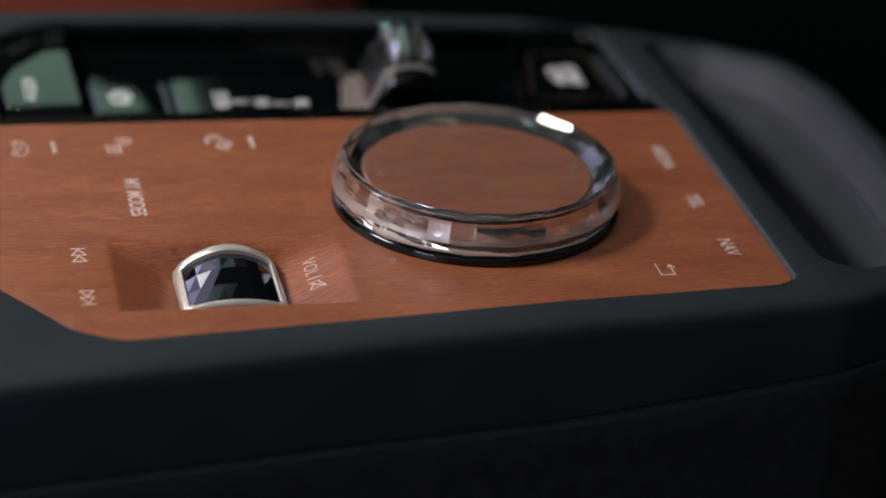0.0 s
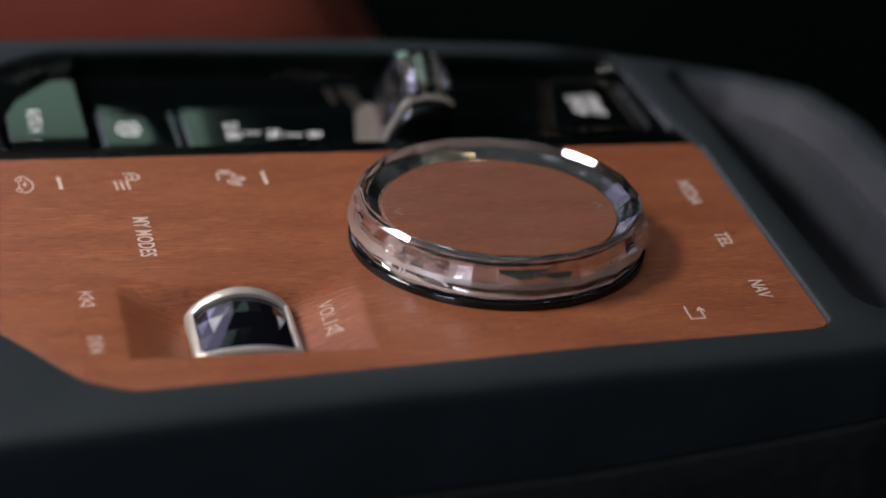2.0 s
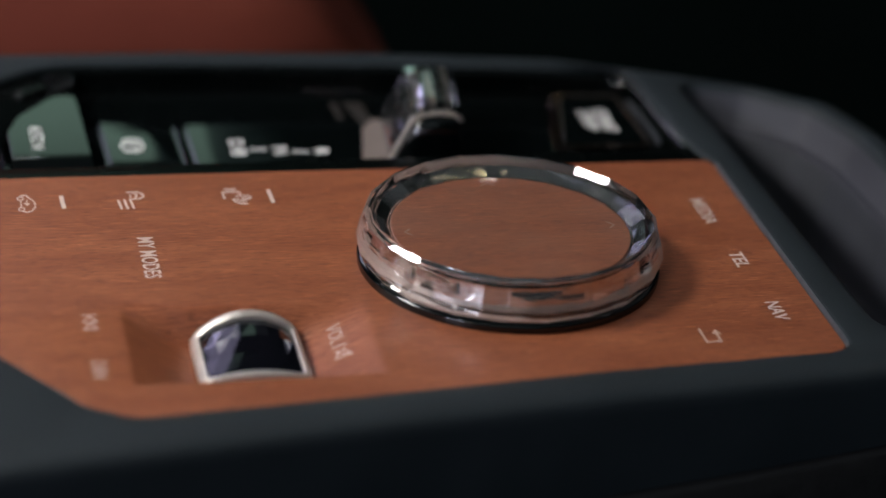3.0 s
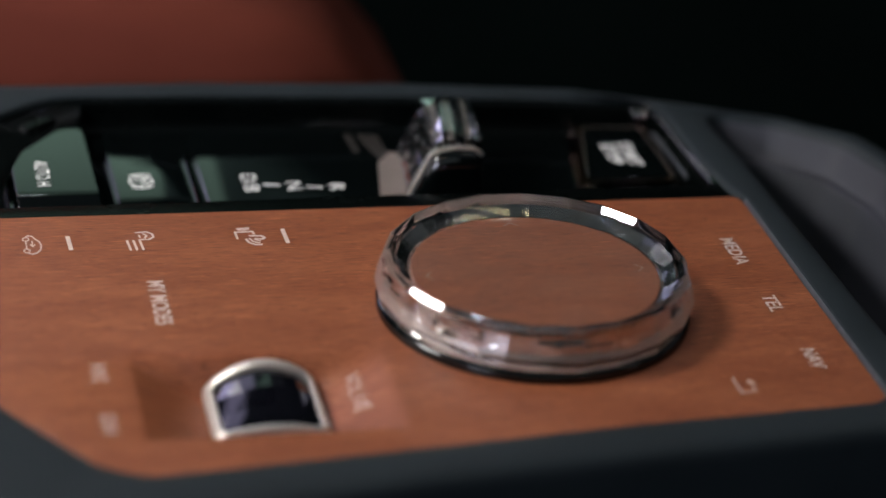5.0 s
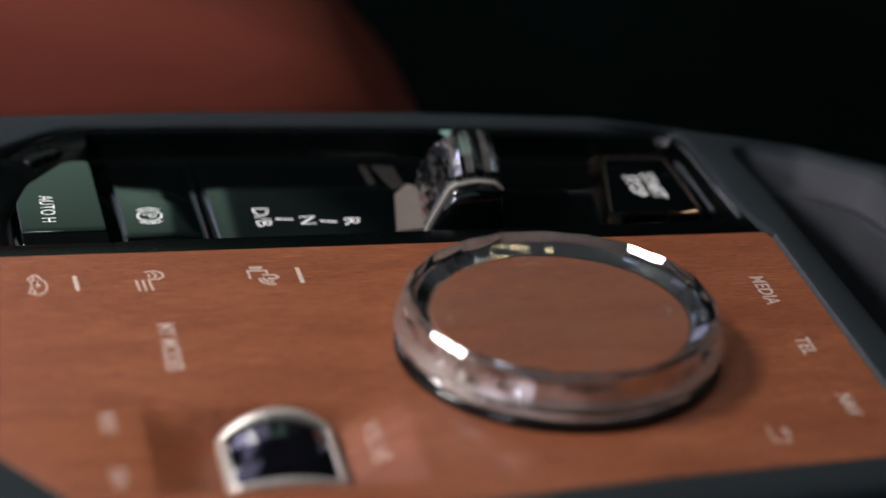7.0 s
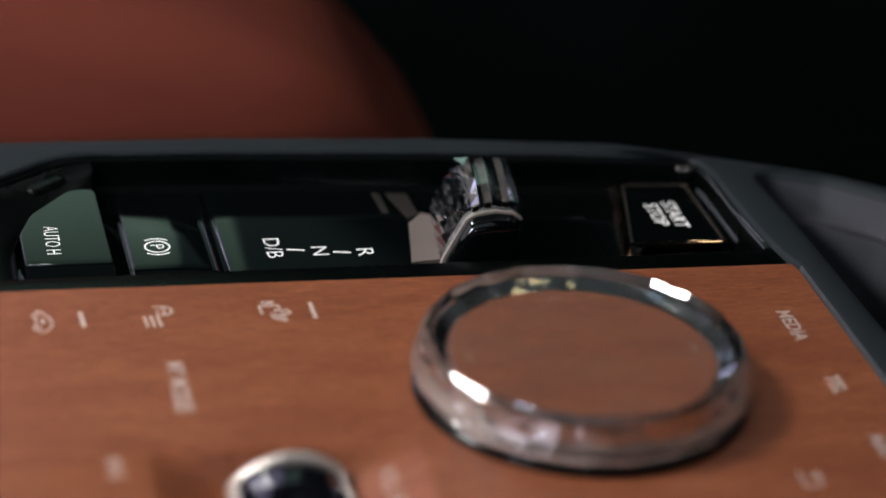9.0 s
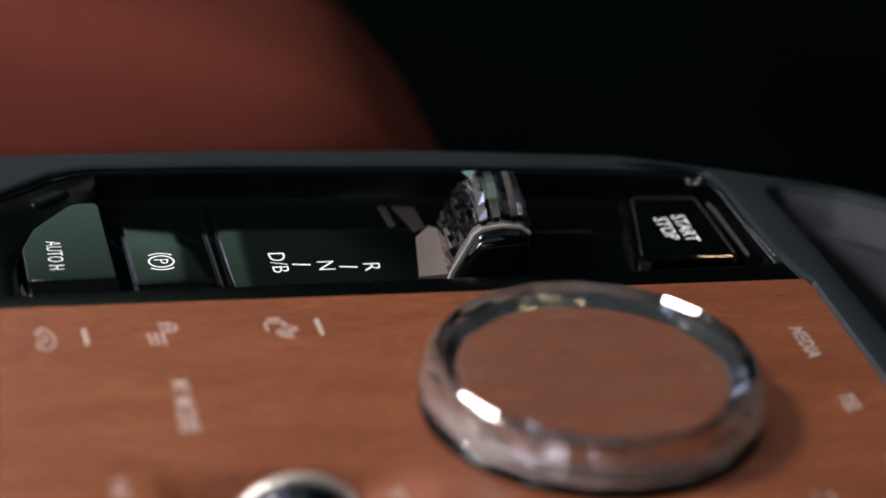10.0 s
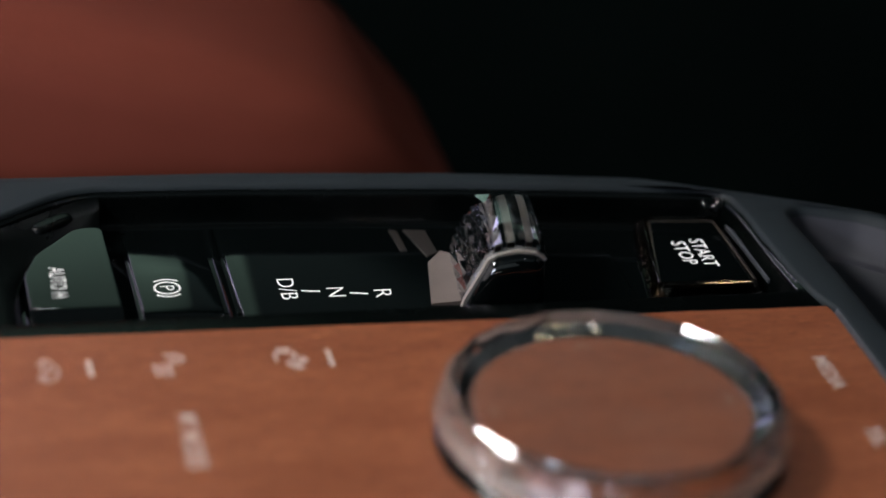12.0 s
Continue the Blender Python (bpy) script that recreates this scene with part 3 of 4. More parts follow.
symbol("dash_mark", on_ramp(lambda bm: stroke(bm, [(-40.4, -25.6), (-37.5, -26.0)], 0.28, Z)), wood)


def car_icon(bm):
    """A car seen from its side, wheels towards -x, with an arrow in it."""
    for y in (38.0, 32.9):
        stroke(bm, arc(-95.0, y, 0.8, 0, 360, 14)[:-1], 0.36, Z, closed=True)
    stroke(bm, [(-95.0, 37.0), (-95.0, 33.9)], 0.36, Z)
    stroke(bm, [(-94.9, 39.1), (-94.2, 39.6), (-93.2, 39.3), (-92.6, 38.0), (-91.6, 36.8), (-91.2, 35.2), (-91.4, 33.4), (-92.4, 31.9), (-93.8, 31.4), (-94.8, 31.9)], 0.42, Z)
    stroke(bm, [(-93.4, 37.2), (-93.4, 35.0)], 0.34, Z)
    stroke(bm, [(-94.0, 35.8), (-93.4, 34.7), (-92.7, 35.7)], 0.34, Z)
    for v in bm.verts:
        v.co.x = -94.6 + (v.co.x + 94.6) * 0.76


def assist_icon(bm):
    for k in range(3):
        stroke(bm, [(-75.0 + 1.25 * k, 35.9), (-74.6 + 1.25 * k, 31.4)], 0.5, Z)
    stroke(bm, [(-73.1, 39.3), (-70.8, 39.5), (-69.7, 38.4), (-69.6, 37.0), (-70.6, 36.0), (-72.6, 36.1)], 0.45, Z)
    stroke(bm, [(-72.4, 38.2), (-72.3, 37.0)], 0.4, Z)
    stroke(bm, [(-71.6, 38.8), (-70.9, 37.8), (-71.4, 36.6)], 0.4, Z)


def hand_icon(bm):
    stroke(bm, [(-52.6, 39.5), (-49.9, 39.5)], 0.5, Z)
    stroke(bm, [(-52.4, 38.8), (-50.2, 38.8)], 0.4, Z)
    stroke(bm, [(-52.9, 34.7), (-53.0, 37.9), (-49.4, 37.9), (-49.3, 36.6)], 0.5, Z)
    stroke(bm, [(-50.4, 36.0), (-48.0, 35.9), (-47.4, 35.0), (-47.9, 34.4), (-49.5, 34.6)], 0.55, Z)
    stroke(bm, [(-51.2, 34.7), (-50.8, 33.0), (-49.6, 32.0), (-48.2, 31.9)], 0.5, Z)
    stroke(bm, [(-50.5, 34.9), (-49.9, 33.4), (-48.6, 32.6)], 0.45, Z)
    stroke(bm, [(-49.6, 34.4), (-48.4, 33.5)], 0.45, Z)


def skip_icon(bm, x, y, back):
    s = 1 if back else -1
    y0 = y if back else y - 6.0
    stroke(bm, [(x, y0), (x + 2.9, y0)], 0.3, Z)
    for k in range(2):
        a = y0 - s * (0.4 + 2.8 * k)
        b = a - s * 2.5
        stroke(bm, [(x + 1.45, a), (x + 0.1, b), (x + 2.8, b)], 0.3, Z, closed=True)


def return_icon(bm):
    stroke(bm, [(30.3, -29.9), (30.3, -36.5), (33.9, -36.3), (33.9, -31.3)], 0.42, Z)
    stroke(bm, [(33.0, -32.6), (33.9, -30.9), (34.9, -32.8)], 0.42, Z)
    for v in bm.verts:
        v.co.x, v.co.y = 32.1 + (v.co.x - 32.1) * 0.8, -33.3 + (v.co.y + 33.3) * 0.8


def mute_icon(bm):
    """A struck-out loudspeaker, opening towards -y."""
    stroke(bm, [(-39.4, -27.4), (-38.2, -27.4), (-38.2, -28.2), (-37.3, -29.9), (-40.3, -29.9), (-39.4, -28.2)], 0.26, Z, closed=True)
    stroke(bm, [(-40.2, -27.2), (-37.3, -30.4)], 0.26, Z)


for draw in (car_icon, assist_icon, hand_icon, return_icon, on_ramp(mute_icon), lambda bm: skip_icon(bm, -86.5, -14.2, True), lambda bm: skip_icon(bm, -86.2, -32.2, False)):
    symbol("printed_symbol", draw, wood)


# ---------------------------------------------------------------- gloss black selector well
FLOOR = -8.0
ROOM = rounded([(54.4, 53.4, 1.5), (53.6, 66, 0), (53.1, 88, 0), (51.4, 98.2, 6.5), (31, 100.8, 0), (-5, 104.9, 0), (-52, 108.2, 0), (-84, 109.1, 22), (-126, 76, 20), (-128, 53.4, 8)], 7)


def crown(bm, cuts, shape):
    """Cuts the mesh across x and y, then lowers or lifts its upper points by shape(x, y)."""
    for axis, values in cuts:
        for v in values:
            at, way = ((v, 0, 0), (1, 0, 0)) if axis == "x" else ((0, v, 0), (0, 1, 0))
            bmesh.ops.bisect_plane(bm, geom=bm.verts[:] + bm.edges[:] + bm.faces[:], dist=1e-5, plane_co=at, plane_no=way)
    low = min(v.co.z for v in bm.verts)
    for v in bm.verts:
        if v.co.z > low + 0.02:
            v.co.z = max(low + 0.02, v.co.z + shape(v.co.x, v.co.y))


def roll_off(y, start, length, drop):
    """A surface that rolls down towards the front edge."""
    return -drop * min(1.0, max(0.0, (start - y) / length)) ** 2


def selector_well():
    s = thing("selector_well", "gloss black recessed panel behind the walnut veneer", "control panel")
    bm = bmesh.new()
    rim = loop(bm, [(56.0, lip(56.0) + 0.15)] + [(x, y) for x, y in offset(INNER, 0.3) if y > lip(x) + 1] + [(-129, lip(-129) + 0.15)], -0.08)
    walls = [loop(bm, offset(ROOM, d), z) for d, z in ((0, -0.4), (0.35, -0.48), (0.65, -0.75), (0.85, -1.3), (1.0, -3.0), (1.4, FLOOR + 1.2), (2.0, FLOOR + 0.3), (2.9, FLOOR), (3.3, FLOOR))]
    loft(bm, walls)
    fill(bm, rim, walls[0])
    bm.faces.new(walls[-1])
    shell = part("well", bm, GLOSS, s, smooth=40).data
    shell.materials.append(MOULD)
    for f in shell.polygons:
        if abs(f.normal.z) < 0.7 or max(shell.vertices[i].co.y for i in f.vertices) < 0.056:
            f.material_index = 1
    # shallow dome added in the far corner to catch two glints
    bm = bmesh.new()
    xs, ys = [47.2 + 0.4 * k for k in range(10)], [94.0 + 0.4 * k for k in range(8)]
    web = [[(x, y, -17.3 + math.sqrt(17.0 ** 2 - (x - 49.0) ** 2 - (y - 99.7) ** 2)) for x in xs] for y in ys]
    upper, lower = ([[bm.verts.new((x, y, z - d)) for x, y, z in row] for row in web] for d in (0.0, 0.7))
    loft(bm, upper, closed=False), loft(bm, lower, closed=False)
    edge = [[r[0] for r in g] + g[-1][1:] + [r[-1] for r in reversed(g[:-1])] + list(reversed(g[0][1:-1])) for g in (upper, lower)]
    loft(bm, edge)
    part("glint_dome", bm, GLOSS, s, "gloss black dome added to catch glints in the corner", smooth=50)
    # grey metal strip added for the highlight line at the end wall's foot
    bm = bmesh.new()
    line = [(51.0, 96.4), (51.5, 92.0), (51.9, 80.0), (52.3, 66.0)]
    rings = [[bm.verts.new((x + dx, y, z)) for dx, z in ((-0.2, -4.9), (-0.2, -4.3), (-0.08, -4.1), (0.5, -4.0), (0.5, -4.9))] for x, y in line]
    loft(bm, rings)
    bm.faces.new(rings[0]), bm.faces.new(list(reversed(rings[-1])))
    part("end_highlight", bm, HIGHLIGHT_METAL, s, "thin grey strip for the highlight line on the end wall", smooth=30)
    # slightly crowned cover plate with the gear range marks
    bm = bmesh.new()
    slab(bm, rounded([(-54.4, 62.5, 1.2), (25.4, 62.5, 1.0), (25.0, 97.4, 1.0), (-21.0, 101.6, 0), (-55.2, 105.0, 1.2)], 4), FLOOR + 0.01, FLOOR + 0.45, 0.35, 3)
    crown(bm, (("x", [-54 + 0.6 * k for k in range(9)]),), lambda x, y: -0.28 * max(0.0, (-49.5 - x) / 5.5) ** 2)
    part("range_plate", bm, GLOSS, s, "gloss black plate with gear range marks", smooth=60)
    # backlit range marks
    for text, x, y, cap, length in (("D/B", -45.9, 81.5, 3.4, 8.8), ("N", -36.5, 76.9, 3.4, 3.8), ("R", -27.2, 75.3, 3.4, 3.4)):
        symbol("lettering", lambda bm: words(bm, text, x, y, FLOOR + 0.45, cap, length), s, BACKLIT, "white backlit letter " + text)
    for x0, x1, y in ((-41.6, -37.9, 76.2), (-32.2, -28.6, 74.4)):
        symbol("dash_mark", lambda bm: stroke(bm, [(x0, y), (x1, y - 0.6)], 0.5, FLOOR + 0.45), s, BACKLIT)
    # bevelled ribs that part the buttons
    for x0, x1, w, h in ((-78.6, -77.9, 3.8, 1.3), (-57.4, -56.7, 1.5, 0.7)):
        bm = bmesh.new()
        ends = [[bm.verts.new(p) for p in ((x, y, FLOOR + 0.01), (x, y, FLOOR + h - 0.2), (x + 0.25, y, FLOOR + h), (x + w * 0.8, y, FLOOR + 0.5), (x + w, y, FLOOR + 0.2), (x + w, y, FLOOR + 0.01))] for x, y in ((x1, 63.0), (x0, 105.0))]
        loft(bm, ends)
        bm.faces.new(ends[0]), bm.faces.new(list(reversed(ends[1])))
        part("divider_rib", bm, GLOSS, s, smooth=30)
    # broad slope between the first button and the corner of the well, with a long finger pad on it
    low = [(-96.4, 53.9), (-96.9, 75.0), (-94.2, 84.4), (-85.4, 96.4), (-79.2, 97.2), (-78.8, 104.5)]
    high = [(-127.0, 53.9), (-125.2, 75.8), (-106.0, 92.5), (-88.5, 106.6), (-82.5, 108.3), (-78.8, 108.3)]
    bm = bmesh.new()
    rows = [[bm.verts.new((x, y, FLOOR + 0.02)) for x, y in low]]
    for t, z in ((0.0, -4.6), (0.04, -4.1), (0.12, -3.7), (0.5, -2.6), (0.85, -1.4), (0.97, -0.75)):
        rows.append([bm.verts.new((a + (c - a) * t, b + (d - b) * t, z)) for (a, b), (c, d) in zip(low, high)])
    loft(bm, rows, closed=False)
    part("corner_slope", bm, MOULD, s, "broad black slope in the corner of the well", smooth=50)
    bm = bmesh.new()
    slab(bm, rounded([(-94.3, 98.2, 1.9), (-91.6, 95.3, 1.9), (-83.6, 102.0, 2.0), (-86.3, 105.2, 2.0)], 6), -3.6, -1.7, 1.2, 5)
    part("finger_pad", bm, MOULD, s, "long rounded black pad in the corner", smooth=60)
    return s


well = selector_well()


def push_button(name, label, pts, z, r, cuts, shape, draw, mark_label):
    s = thing(name, label, "button", "buttons in the selector well")
    bm = bmesh.new()
    slab(bm, pts, FLOOR + 0.01, z, r, 4)
    crown(bm, cuts, shape)
    part("cap", bm, GLOSS, s, smooth=60)

    def laid(bm):
        draw(bm)
        for v in bm.verts:
            v.co.z += shape(v.co.x, v.co.y)
    symbol("lettering" if "word" in mark_label else "printed_symbol", laid, s, BACKLIT, mark_label)
    return s


push_button("auto_hold_button", "gloss black auto-hold button with a white backlit word", rounded([(-95.2, 54.4, 4), (-78.0, 54.2, 1), (-79.3, 95.6, 2), (-84.8, 95.0, 4), (-93.1, 83.8, 8), (-95.8, 75, 8)], 5), -1.3, 0.22,
            (("y", [55.8 + 0.8 * k for k in range(10)]),), lambda x, y: roll_off(y, 62.6, 7.4, 3.2),
            lambda bm: words(bm, "AUTO H", -91.0, 78.0, -1.3, 3.0, 12.4), "white backlit word AUTO H")


def brake_mark(bm):
    x, y, z = -67.9, 78.6, FLOOR + 1.0
    stroke(bm, arc(x, y, 2.5, 0, 360, 28)[:-1], 0.38, z, closed=True)
    stroke(bm, arc(x, y, 3.6, 50, 130, 12), 0.38, z)
    stroke(bm, arc(x, y, 3.6, 230, 310, 12), 0.38, z)
    words(bm, "P", x - 1.4, y + 0.9, z, 2.8, 1.9)


push_button("parking_brake_button", "gloss black parking brake button with a backlit mark", rounded([(-73.4, 65.5, 1.5), (-57.6, 65.5, 1.5), (-58.4, 103, 2), (-74.6, 104, 2)], 4), FLOOR + 1.0, 0.3,
            (("x", [-64.5 + 0.7 * k for k in range(10)]), ("y", [66.0 + 0.7 * k for k in range(8)] + [84, 87, 90, 93])), lambda x, y: -0.5 * max(0.0, (x + 64.5) / 7.0) ** 2 + roll_off(y, 70.6, 5.0, 1.2) - 0.05 * min(9.0, max(0.0, y - 84)) * min(1.0, max(0.0, (x + 74) / 16)),
            brake_mark, "white backlit parking brake mark")


def resampled(pts, step):
    """The closed outline with points about every step."""
    out = []
    for (x0, y0), (x1, y1) in zip(pts, pts[1:] + pts[:1]):
        n = max(1, round(math.hypot(x1 - x0, y1 - y0) / step))
        out += [(x0 + (x1 - x0) * k / n, y0 + (y1 - y0) * k / n) for k in range(n)]
    return out


def start_button():
    s = thing("start_stop_button", "black glass start button in a rough-cut crystal bezel", "button", "buttons in the selector well")
    face = rounded([(29.7, 66.4, 1.0), (49.6, 66.0, 1.0), (49.4, 94.4, 1.0), (35.6, 95.4, 1.0)], 4)
    bm = bmesh.new()
    slab(bm, face, FLOOR + 0.02, -4.6)
    part("face", bm, GLOSS, s, "black glass face")
    bm = bmesh.new()
    ls = [loop(bm, offset(face, d), z) for d, z in ((-0.35, -5.2), (-0.3, -4.55), (0.0, -4.45), (0.1, -4.62), (0.1, -5.2))]
    loft(bm, ls + [ls[0]])
    part("trim_ring", bm, DARK_BRONZE, s, "thin bronze trim round the face", smooth=30)
    out = resampled(rounded([(27.6, 65.2, 1.6), (50.8, 64.8, 1.6), (50.5, 96.6, 2.2), (33.0, 98.0, 3.0)], 4), 1.1)
    mid = resampled(offset(face, -0.45), 1.1)
    bm = bmesh.new()
    ls = [loop(bm, offset(out, 0.5), FLOOR + 0.02), loop(bm, offset(out, 0.5), FLOOR + 0.5)]
    hole = [loop(bm, offset(face, -0.1), FLOOR + 0.5), loop(bm, offset(face, -0.1), FLOOR + 0.02)]
    loft(bm, ls), loft(bm, hole)
    fill(bm, ls[1], hole[0]), fill(bm, ls[0], hole[1])
    part("base_plate", bm, FOIL_GRIT, s, "gritty bronze foil under the crystal bezel")
    # crystal bezel, its outer flank chipped into small facets at the rear
    bm = bmesh.new()
    outer = []
    for d, z, rough in ((0.0, FLOOR + 0.6, 0.0), (0.1, -6.6, 0.35), (0.7, -5.0, 0.4), (1.2, -4.0, 0.15), (1.5, -3.85, 0.0)):
        ring = []
        for x, y in offset(out, d):
            k = rough * (1.0 if y > 90 or x < 34 else 0.25)
            ring.append(bm.verts.new((x + random.uniform(-k, k), y + random.uniform(-k, k), z + random.uniform(-k, k) * 0.6)))
        outer.append(ring)
    inner = [loop(bm, mid, z) for z in (-4.3, FLOOR + 0.6)]
    loft(bm, outer), loft(bm, inner)
    fill(bm, outer[-1], inner[0]), fill(bm, outer[0], inner[1])
    part("crystal_bezel", bm, CRYSTAL, s, "smoky crystal bezel with chipped facets")
    for text, x, y, length in (("START", 41.4, 86.3, 12.4), ("STOP", 37.3, 85.5, 10.4)):
        symbol("lettering", lambda bm: words(bm, text, x, y, -4.6, 3.1, length, weight=0.004), s, BACKLIT, "white backlit word " + text)


start_button()


# ---------------------------------------------------------------- gear selector
def gear_selector():
    s = thing("gear_selector", "cut crystal gear selector with a bronze frame", "gear selector")
    y0, y1 = 65.4, 89.0
    prof = [(-11.6, -6.9), (-11.2, -5.2), (-6.9, 3.4), (-5.4, 4.5), (-1, 5.2), (2.8, 4.7), (4.9, 3.2), (4.9, -6.9)]
    # front cap of black glass
    bm = bmesh.new()
    inset = [(-9.9, -6.9), (-9.7, -5.6), (-6.0, 2.6), (-4.8, 3.6), (-1, 4.2), (2.4, 3.8), (4.0, 2.6), (5.2, -6.9)]
    inset = [(u + (x - u) * 0.55, w + (z - w) * 0.55) for (u, w), (x, z) in zip(inset, prof)]
    rows = []
    for dy, k in ((0.5, 1.0), (-0.6, 1.0), (-1.5, 0.97), (-2.2, 0.91), (-2.7, 0.8), (-2.95, 0.6)):
        rows.append([bm.verts.new((-2.5 + (x + 2.5) * k, y0 + dy, -6.9 + (z + 6.9) * k)) for x, z in inset])
    loft(bm, rows)
    bm.faces.new(list(reversed(rows[0]))), bm.faces.new(rows[-1])
    part("end_cap", bm, GLOSS, s, "black glass end cap", smooth=70)
    # bronze frame strip round the cap
    bm = bmesh.new()
    rings = []
    for (x, z), (u, w) in list(zip(prof, inset))[:-1]:
        rings.append([bm.verts.new(p) for p in ((u, y0 - 0.7, w), (x, y0 - 0.7, z), (x, y0 + 0.5, z), (u, y0 + 0.5, w))])
    loft(bm, rings)
    bm.faces.new(rings[0]), bm.faces.new(list(reversed(rings[-1])))
    part("frame", bm, SATIN, s, "satin metal frame strip", smooth=20)

    def lean(y):
        """The grip swings forward towards its far end."""
        return 2.4 * (y - y0) / (y1 - y0)

    # crystal body: longitudinal facets on top, cut diamonds on the rear flank
    bm = bmesh.new()
    rows = []
    body = [(-11.4, -6.8), (-11.1, -4.8), (-10.5, -2.8), (-9.7, -0.8), (-8.7, 1.2), (-7.6, 3.0), (-6.2, 4.7), (-4.2, 5.7), (-1.4, 6.2), (1.6, 6.0), (3.7, 5.0), (4.9, 3.0), (5.0, -6.8)]
    ys = [y0 + 0.6 + (y1 - y0 - 0.6) * k / 8 for k in range(9)]
    for k, y in enumerate(ys):
        grow = (1.0, 1.6, 2.1, 2.5, 2.8, 2.9, 2.7, 1.9, -0.6)[k]
        row = []
        for i, (x, z) in enumerate(body):
            j = (0.75 if (i + k) % 2 else -0.65) * random.uniform(0.4, 1.6) if 0 < i < 7 and 0 < k < 8 else 0.0
            row.append(bm.verts.new((x - j + lean(y), y + (1.6 * j if i < 7 else 0), z + grow * min(1.0, max(0.0, (z + 5) / 9)) + 0.4 * j)))
        rows.append(row)
    for k, (a, b) in enumerate(zip(rows, rows[1:])):
        for i in range(len(body) - 1):
            if i < 7 or k in (6, 7):
                if (i + k) % 2:
                    bm.faces.new((a[i], a[i + 1], b[i])), bm.faces.new((a[i + 1], b[i + 1], b[i]))
                else:
                    bm.faces.new((a[i], a[i + 1], b[i + 1])), bm.faces.new((a[i], b[i + 1], b[i]))
            else:
                bm.faces.new((a[i], a[i + 1], b[i + 1], b[i]))
        bm.faces.new((a[-1], a[0], b[0], b[-1]))
    bm.faces.new(rows[0]), bm.faces.new(list(reversed(rows[-1])))
    body_mesh = part("crystal_body", bm, GRIP, s, "cut crystal grip").data
    body_mesh.materials.append(FLANK)
    for f in body_mesh.polygons:
        if f.normal.x < -0.35 or f.center.y > 0.083:
            f.material_index = 1
    # bronze core ribs that show through the crystal
    swell = (1.0, 1.6, 2.1, 2.5, 2.8, 2.9, 2.7, 1.9, -0.6)
    for x0, x1, z0, z1 in ((-5.6, -4.2, 4.6, 5.0), (-3.1, -1.6, 5.5, 5.6), (0.6, 1.9, 5.6, 5.4)):
        bm = bmesh.new()
        rings = [[bm.verts.new(p) for p in ((x0 + lean(y), y, z0 + g - 1.2), (x0 + lean(y), y, z0 + g), (x1 + lean(y), y, z1 + g), (x1 + lean(y), y, z1 + g - 1.2))] for y, g in list(zip(ys, swell))[:7]]
        loft(bm, rings)
        bm.faces.new(rings[0]), bm.faces.new(list(reversed(rings[-1])))
        part("core_rib", bm, SATIN, s, smooth=20)
    bm = bmesh.new()
    box(bm, -6.4, 3.2, y0 + 1.2, y1 - 4, -6.7, -1.2, 0.3)
    part("core", bm, COLLAR, s, "silvered core")
    # bronze foot plate beside the grip
    bm = bmesh.new()
    pts = [(-17.0, 67.6), (-9.9, 67.4), (-9.0, 88.0), (-10.6, 89.8), (-14.0, 85.6)]
    lo, hi = loop(bm, pts, FLOOR + 0.02), loop(bm, pts, [FLOOR + 0.9, FLOOR + 1.5, FLOOR + 1.5, FLOOR + 1.3, FLOOR + 0.9])
    loft(bm, [lo, hi])
    bm.faces.new(hi)
    part("foot_plate", bm, BRONZE, s, "flat bronze foot plate")
    # dim bands that stand in for the foot plate's reflection
    for pts in (((-13.6, 88.6), (-11.0, 90.4), (-11.6, 100.6), (-16.2, 101.2)), ((-18.5, 91.5), (-17.1, 91.5), (-17.6, 101.0), (-19.2, 101.4))):
        bm = bmesh.new()
        slab(bm, pts, FLOOR + 0.02, FLOOR + 0.75, 0.15)
        part("plate_reflection", bm, REFLECTED_BRONZE, s, "dim band for the foot plate's reflection")


gear_selector()


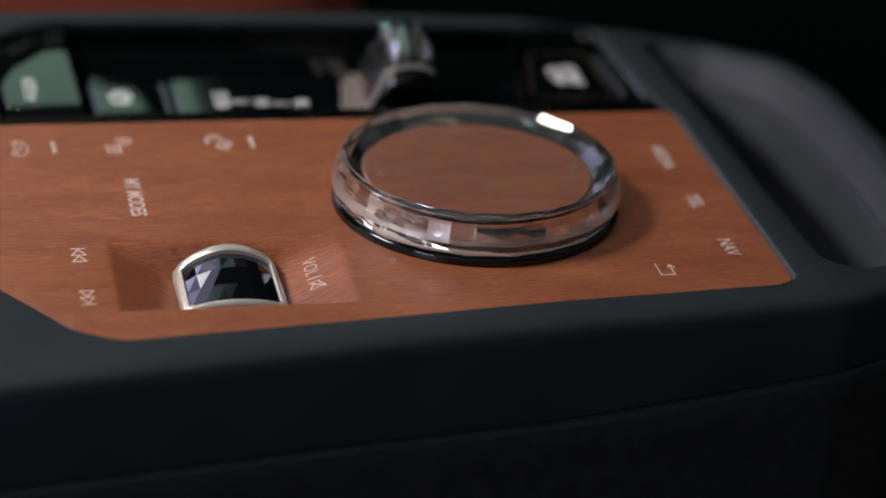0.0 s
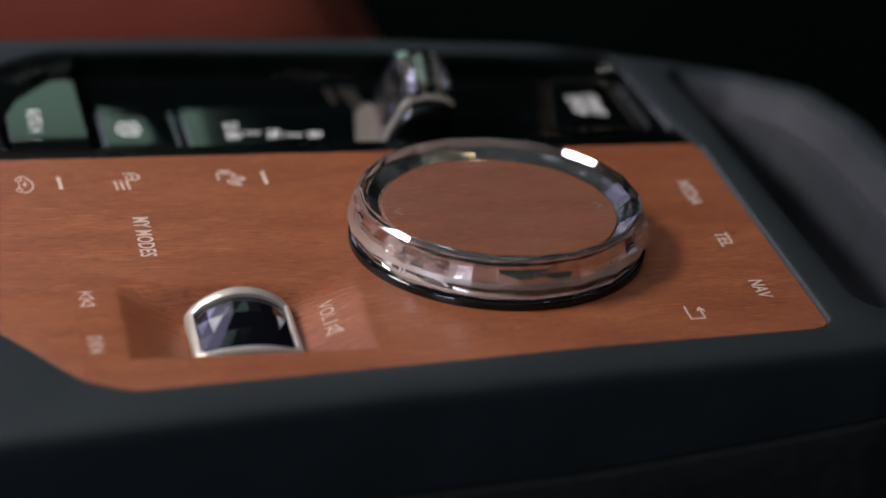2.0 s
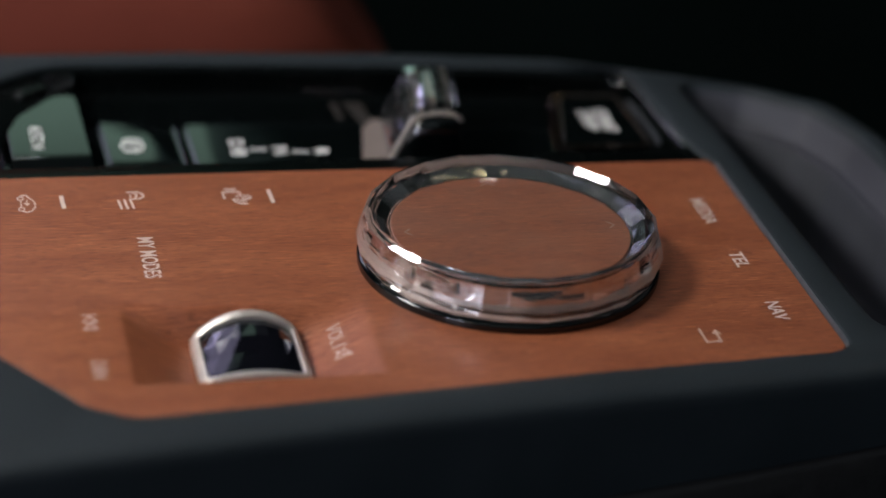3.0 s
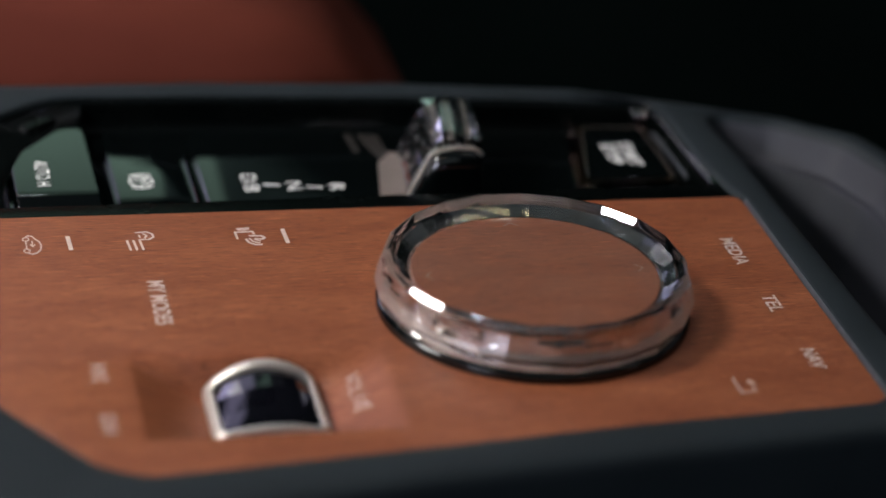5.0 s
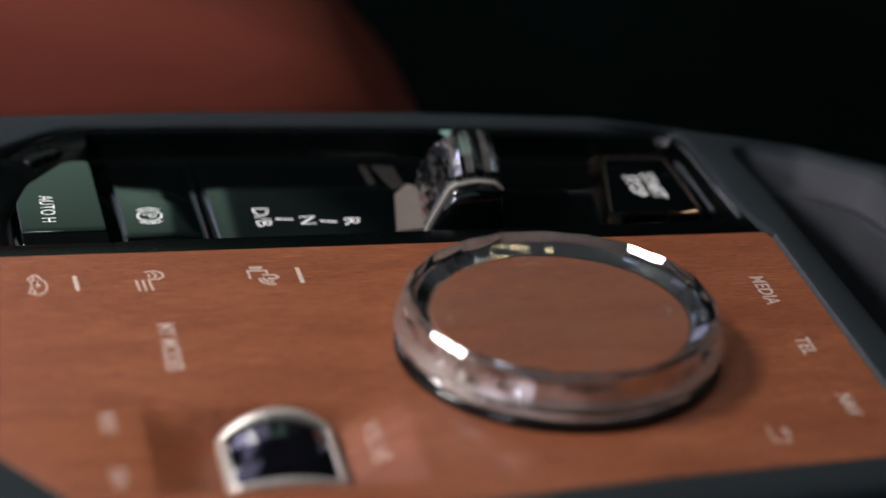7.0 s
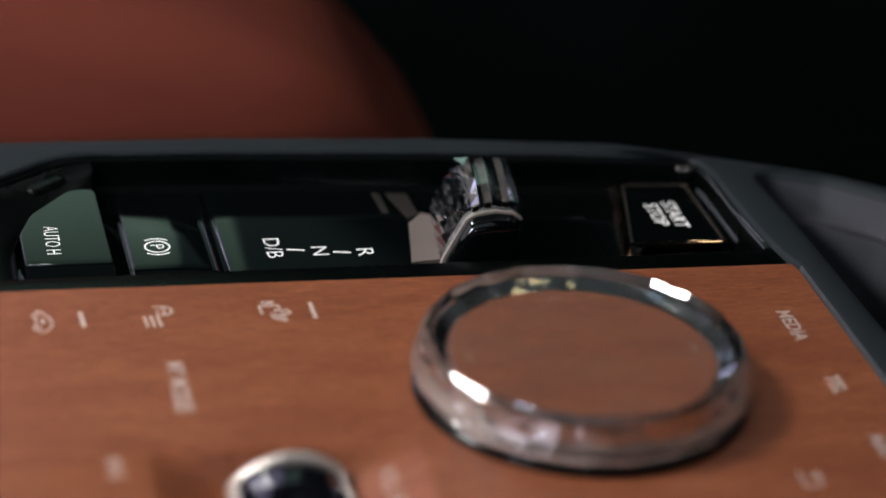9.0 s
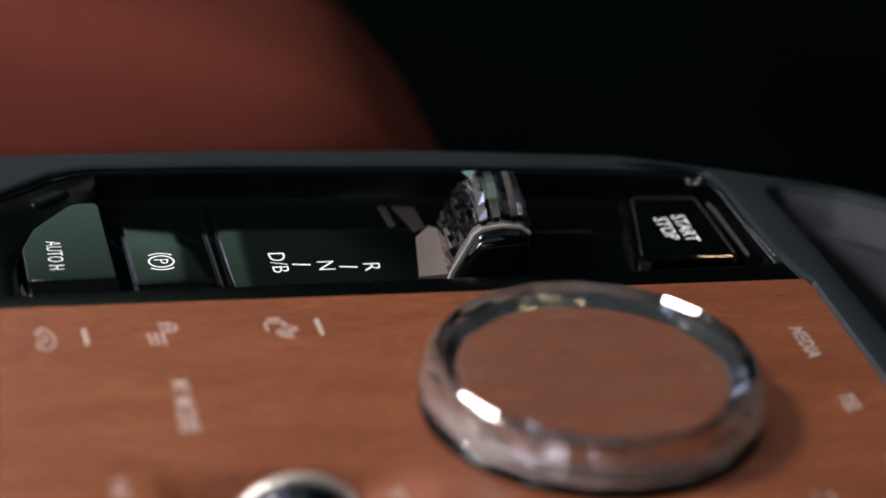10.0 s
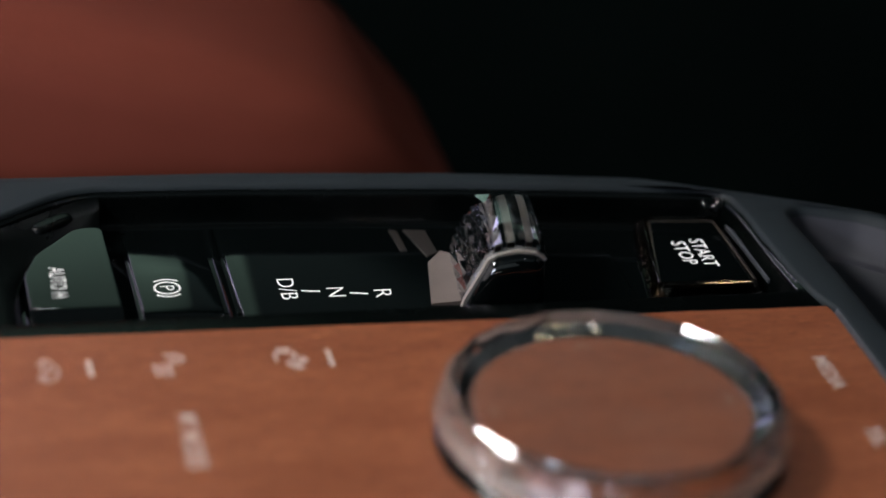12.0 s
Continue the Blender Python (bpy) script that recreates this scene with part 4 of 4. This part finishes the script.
# ---------------------------------------------------------------- rotary controller
def rotary_controller():
    DISC = 7.6

    def circle(bm, r, z, n=96):
        return [bm.verts.new((r * math.cos(2 * math.pi * k / n), r * math.sin(2 * math.pi * k / n), z)) for k in range(n)]

    def facets(bm, rows, n, turn):
        """Rings of n cut facets, none quite like the next."""
        rings = []
        for r, z, wild in rows:
            ring = []
            for k in range(n):
                a = 2 * math.pi * k / n + turn
                q = r + random.uniform(-wild, wild)
                ring.append(bm.verts.new((q * math.cos(a), q * math.sin(a), z + random.uniform(-wild, wild) * 0.5)))
            rings.append(ring)
        loft(bm, rings + [rings[0]])

    s = thing("rotary_controller", "faceted clear crystal rotary dial over a walnut disc", "dial")
    s.location = (0, 0.0007, 0)
    bm = bmesh.new()
    ls = [circle(bm, r, z) for r, z in ((30.5, 0.0), (30.6, 1.3), (30.4, 1.7), (29.6, 2.0), (24.3, 2.02))]
    loft(bm, ls)
    bm.faces.new(ls[-1])
    part("base_ring", bm, GLOSS, s, "gloss black base ring", smooth=50)
    bm = bmesh.new()
    disc = [(24.2 * math.cos(2 * math.pi * k / 96), 24.2 * math.sin(2 * math.pi * k / 96)) for k in range(96)]
    slab(bm, disc, 2.03, DISC, 0.25)
    part("inlay", bm, DISC_WOOD, s, "lacquered walnut disc inside the crystal ring", smooth=40)
    bm = bmesh.new()
    ls = [circle(bm, r, z) for r, z in ((24.4, 2.6), (28.8, 2.6), (29.0, 2.1), (24.4, 2.1))]
    loft(bm, ls + [ls[0]])
    part("collar", bm, ROSE, s, "pale rose satin ring under the crystal", smooth=30)
    bm = bmesh.new()
    facets(bm, ((25.1, 2.5, 0.05), (24.75, 7.2, 0.04), (24.35, 7.2, 0.0), (24.35, 2.5, 0.0)), 33, 0.1)
    part("foil_liner", bm, COLLAR, s, "silver foil facets inside the crystal ring")
    # smoke grey cone that rises from the disc inside the crystal
    bm = bmesh.new()
    facets(bm, ((24.85, 7.4, 0.04), (26.1, 8.3, 0.14), (27.15, 9.1, 0.06), (27.25, 8.9, 0.05), (24.95, 7.2, 0.0)), 38, 0.05)
    part("dark_band", bm, SMOKE, s, "dark grey facets inside the crystal round the disc")
    bm = bmesh.new()
    facets(bm, ((24.6, DISC - 0.1, 0.0), (27.45, 9.75, 0.0), (28.45, 10.95, 0.0), (28.75, 10.95, 0.0), (29.6, 10.07, 0.0), (30.4, 7.9, 0.14), (31.2, 4.8, 0.3), (30.2, 2.3, 0.3), (24.4, 2.3, 0.0)), 21, radians(39.3 - 8.57))
    part("crystal", bm, WALL, s, "faceted clear crystal ring").visible_shadow = False
    for turn in (0, 1, 3):
        bm = bmesh.new()
        stroke(bm, [(-1.5, 20.3), (0, 21.6), (1.5, 20.3)], 0.28, DISC + 0.01, 0.03)
        bmesh.ops.rotate(bm, cent=(0, 0, 0), matrix=Matrix.Rotation(turn * math.pi / 2, 3, "Z"), verts=bm.verts)
        part("direction_mark", bm, FAINT, s)


rotary_controller()


# ---------------------------------------------------------------- volume roller
def volume_roller():
    s = thing("volume_roller", "dark faceted volume roller in a satin metal frame", "roller")
    xc, half, ya, yb = -55.9, 10.4, -37.0, -16.2

    def height(u, y):
        """The frame's saddle: a high arch at the rear, a low one in front."""
        v = (y - ya) / (yb - ya)
        return -3.2 - 0.7 * v + 0.5 * u * v + (1.7 + 3.4 * v) * max(0.0, 1 - u * u) ** 0.92

    def frame_loop(bm, inset, dz, n=16):
        w, y0, y1 = half - inset, ya + inset * 0.9, yb - inset * 1.5
        pts, zs = [], []
        for a, b in ((-1, y0), (1, y1)):
            for k in range(n + 1):
                u = a * (1 - 2 * k / n)
                e = abs(u)
                cut_in = 0.7 * max(0.0, (e - 0.86) / 0.14) ** 2
                y = b + (cut_in if b == y0 else -cut_in)
                pts.append((xc + w * u, y)), zs.append(height(u * w / half, y) + dz)
        return loop(bm, pts, zs)

    bm = bmesh.new()
    ls = [frame_loop(bm, 1.6, -4), frame_loop(bm, 0.6, -2.6), frame_loop(bm, 0.0, -2.2), frame_loop(bm, 0.0, -0.5), frame_loop(bm, 0.25, -0.1), frame_loop(bm, 0.55, 0.1), frame_loop(bm, 1.2, 0.02), frame_loop(bm, 1.5, -0.3), frame_loop(bm, 1.6, -4)]
    loft(bm, ls)
    part("frame", bm, SATIN, s, "satin nickel frame", smooth=35)
    bm = bmesh.new()
    w, y0, y1 = half - 1.5, ya + 1.4, yb - 2.3
    rows = []
    for j in range(4):
        y = y0 + (y1 - y0) * (0, 0.36, 0.68, 1)[j]
        row = []
        for k in range(8):
            u = -1 + 2 * min(1.0, max(0.0, (k + random.uniform(-0.15, 0.15) * (0 < j < 3)) / 7))
            row.append(bm.verts.new((xc + w * u, y, height(u * w / half, y) - 0.6 + random.uniform(-0.06, 0.06) * (0 < k < 7) - 0.5 * (j == 3))))
        rows.append(row)
    loft(bm, rows, closed=False)
    part("roller", bm, ROLLER, s, "dark blue faceted glass roller")
    bm = bmesh.new()
    box(bm, xc - half + 0.3, xc + half + 0.12, ya + 0.2, yb - 0.2, -11, -5.2)
    part("housing", bm, GLOSS, s)


ROLLER = grained("dark_glass", (0.003, 0.003, 0.005), (0.005, 0.005, 0.008), 0.05, 200, rough_var=0.02)
ROLLER.node_tree.nodes["Principled BSDF"].inputs["IOR"].default_value = 2.0
volume_roller()
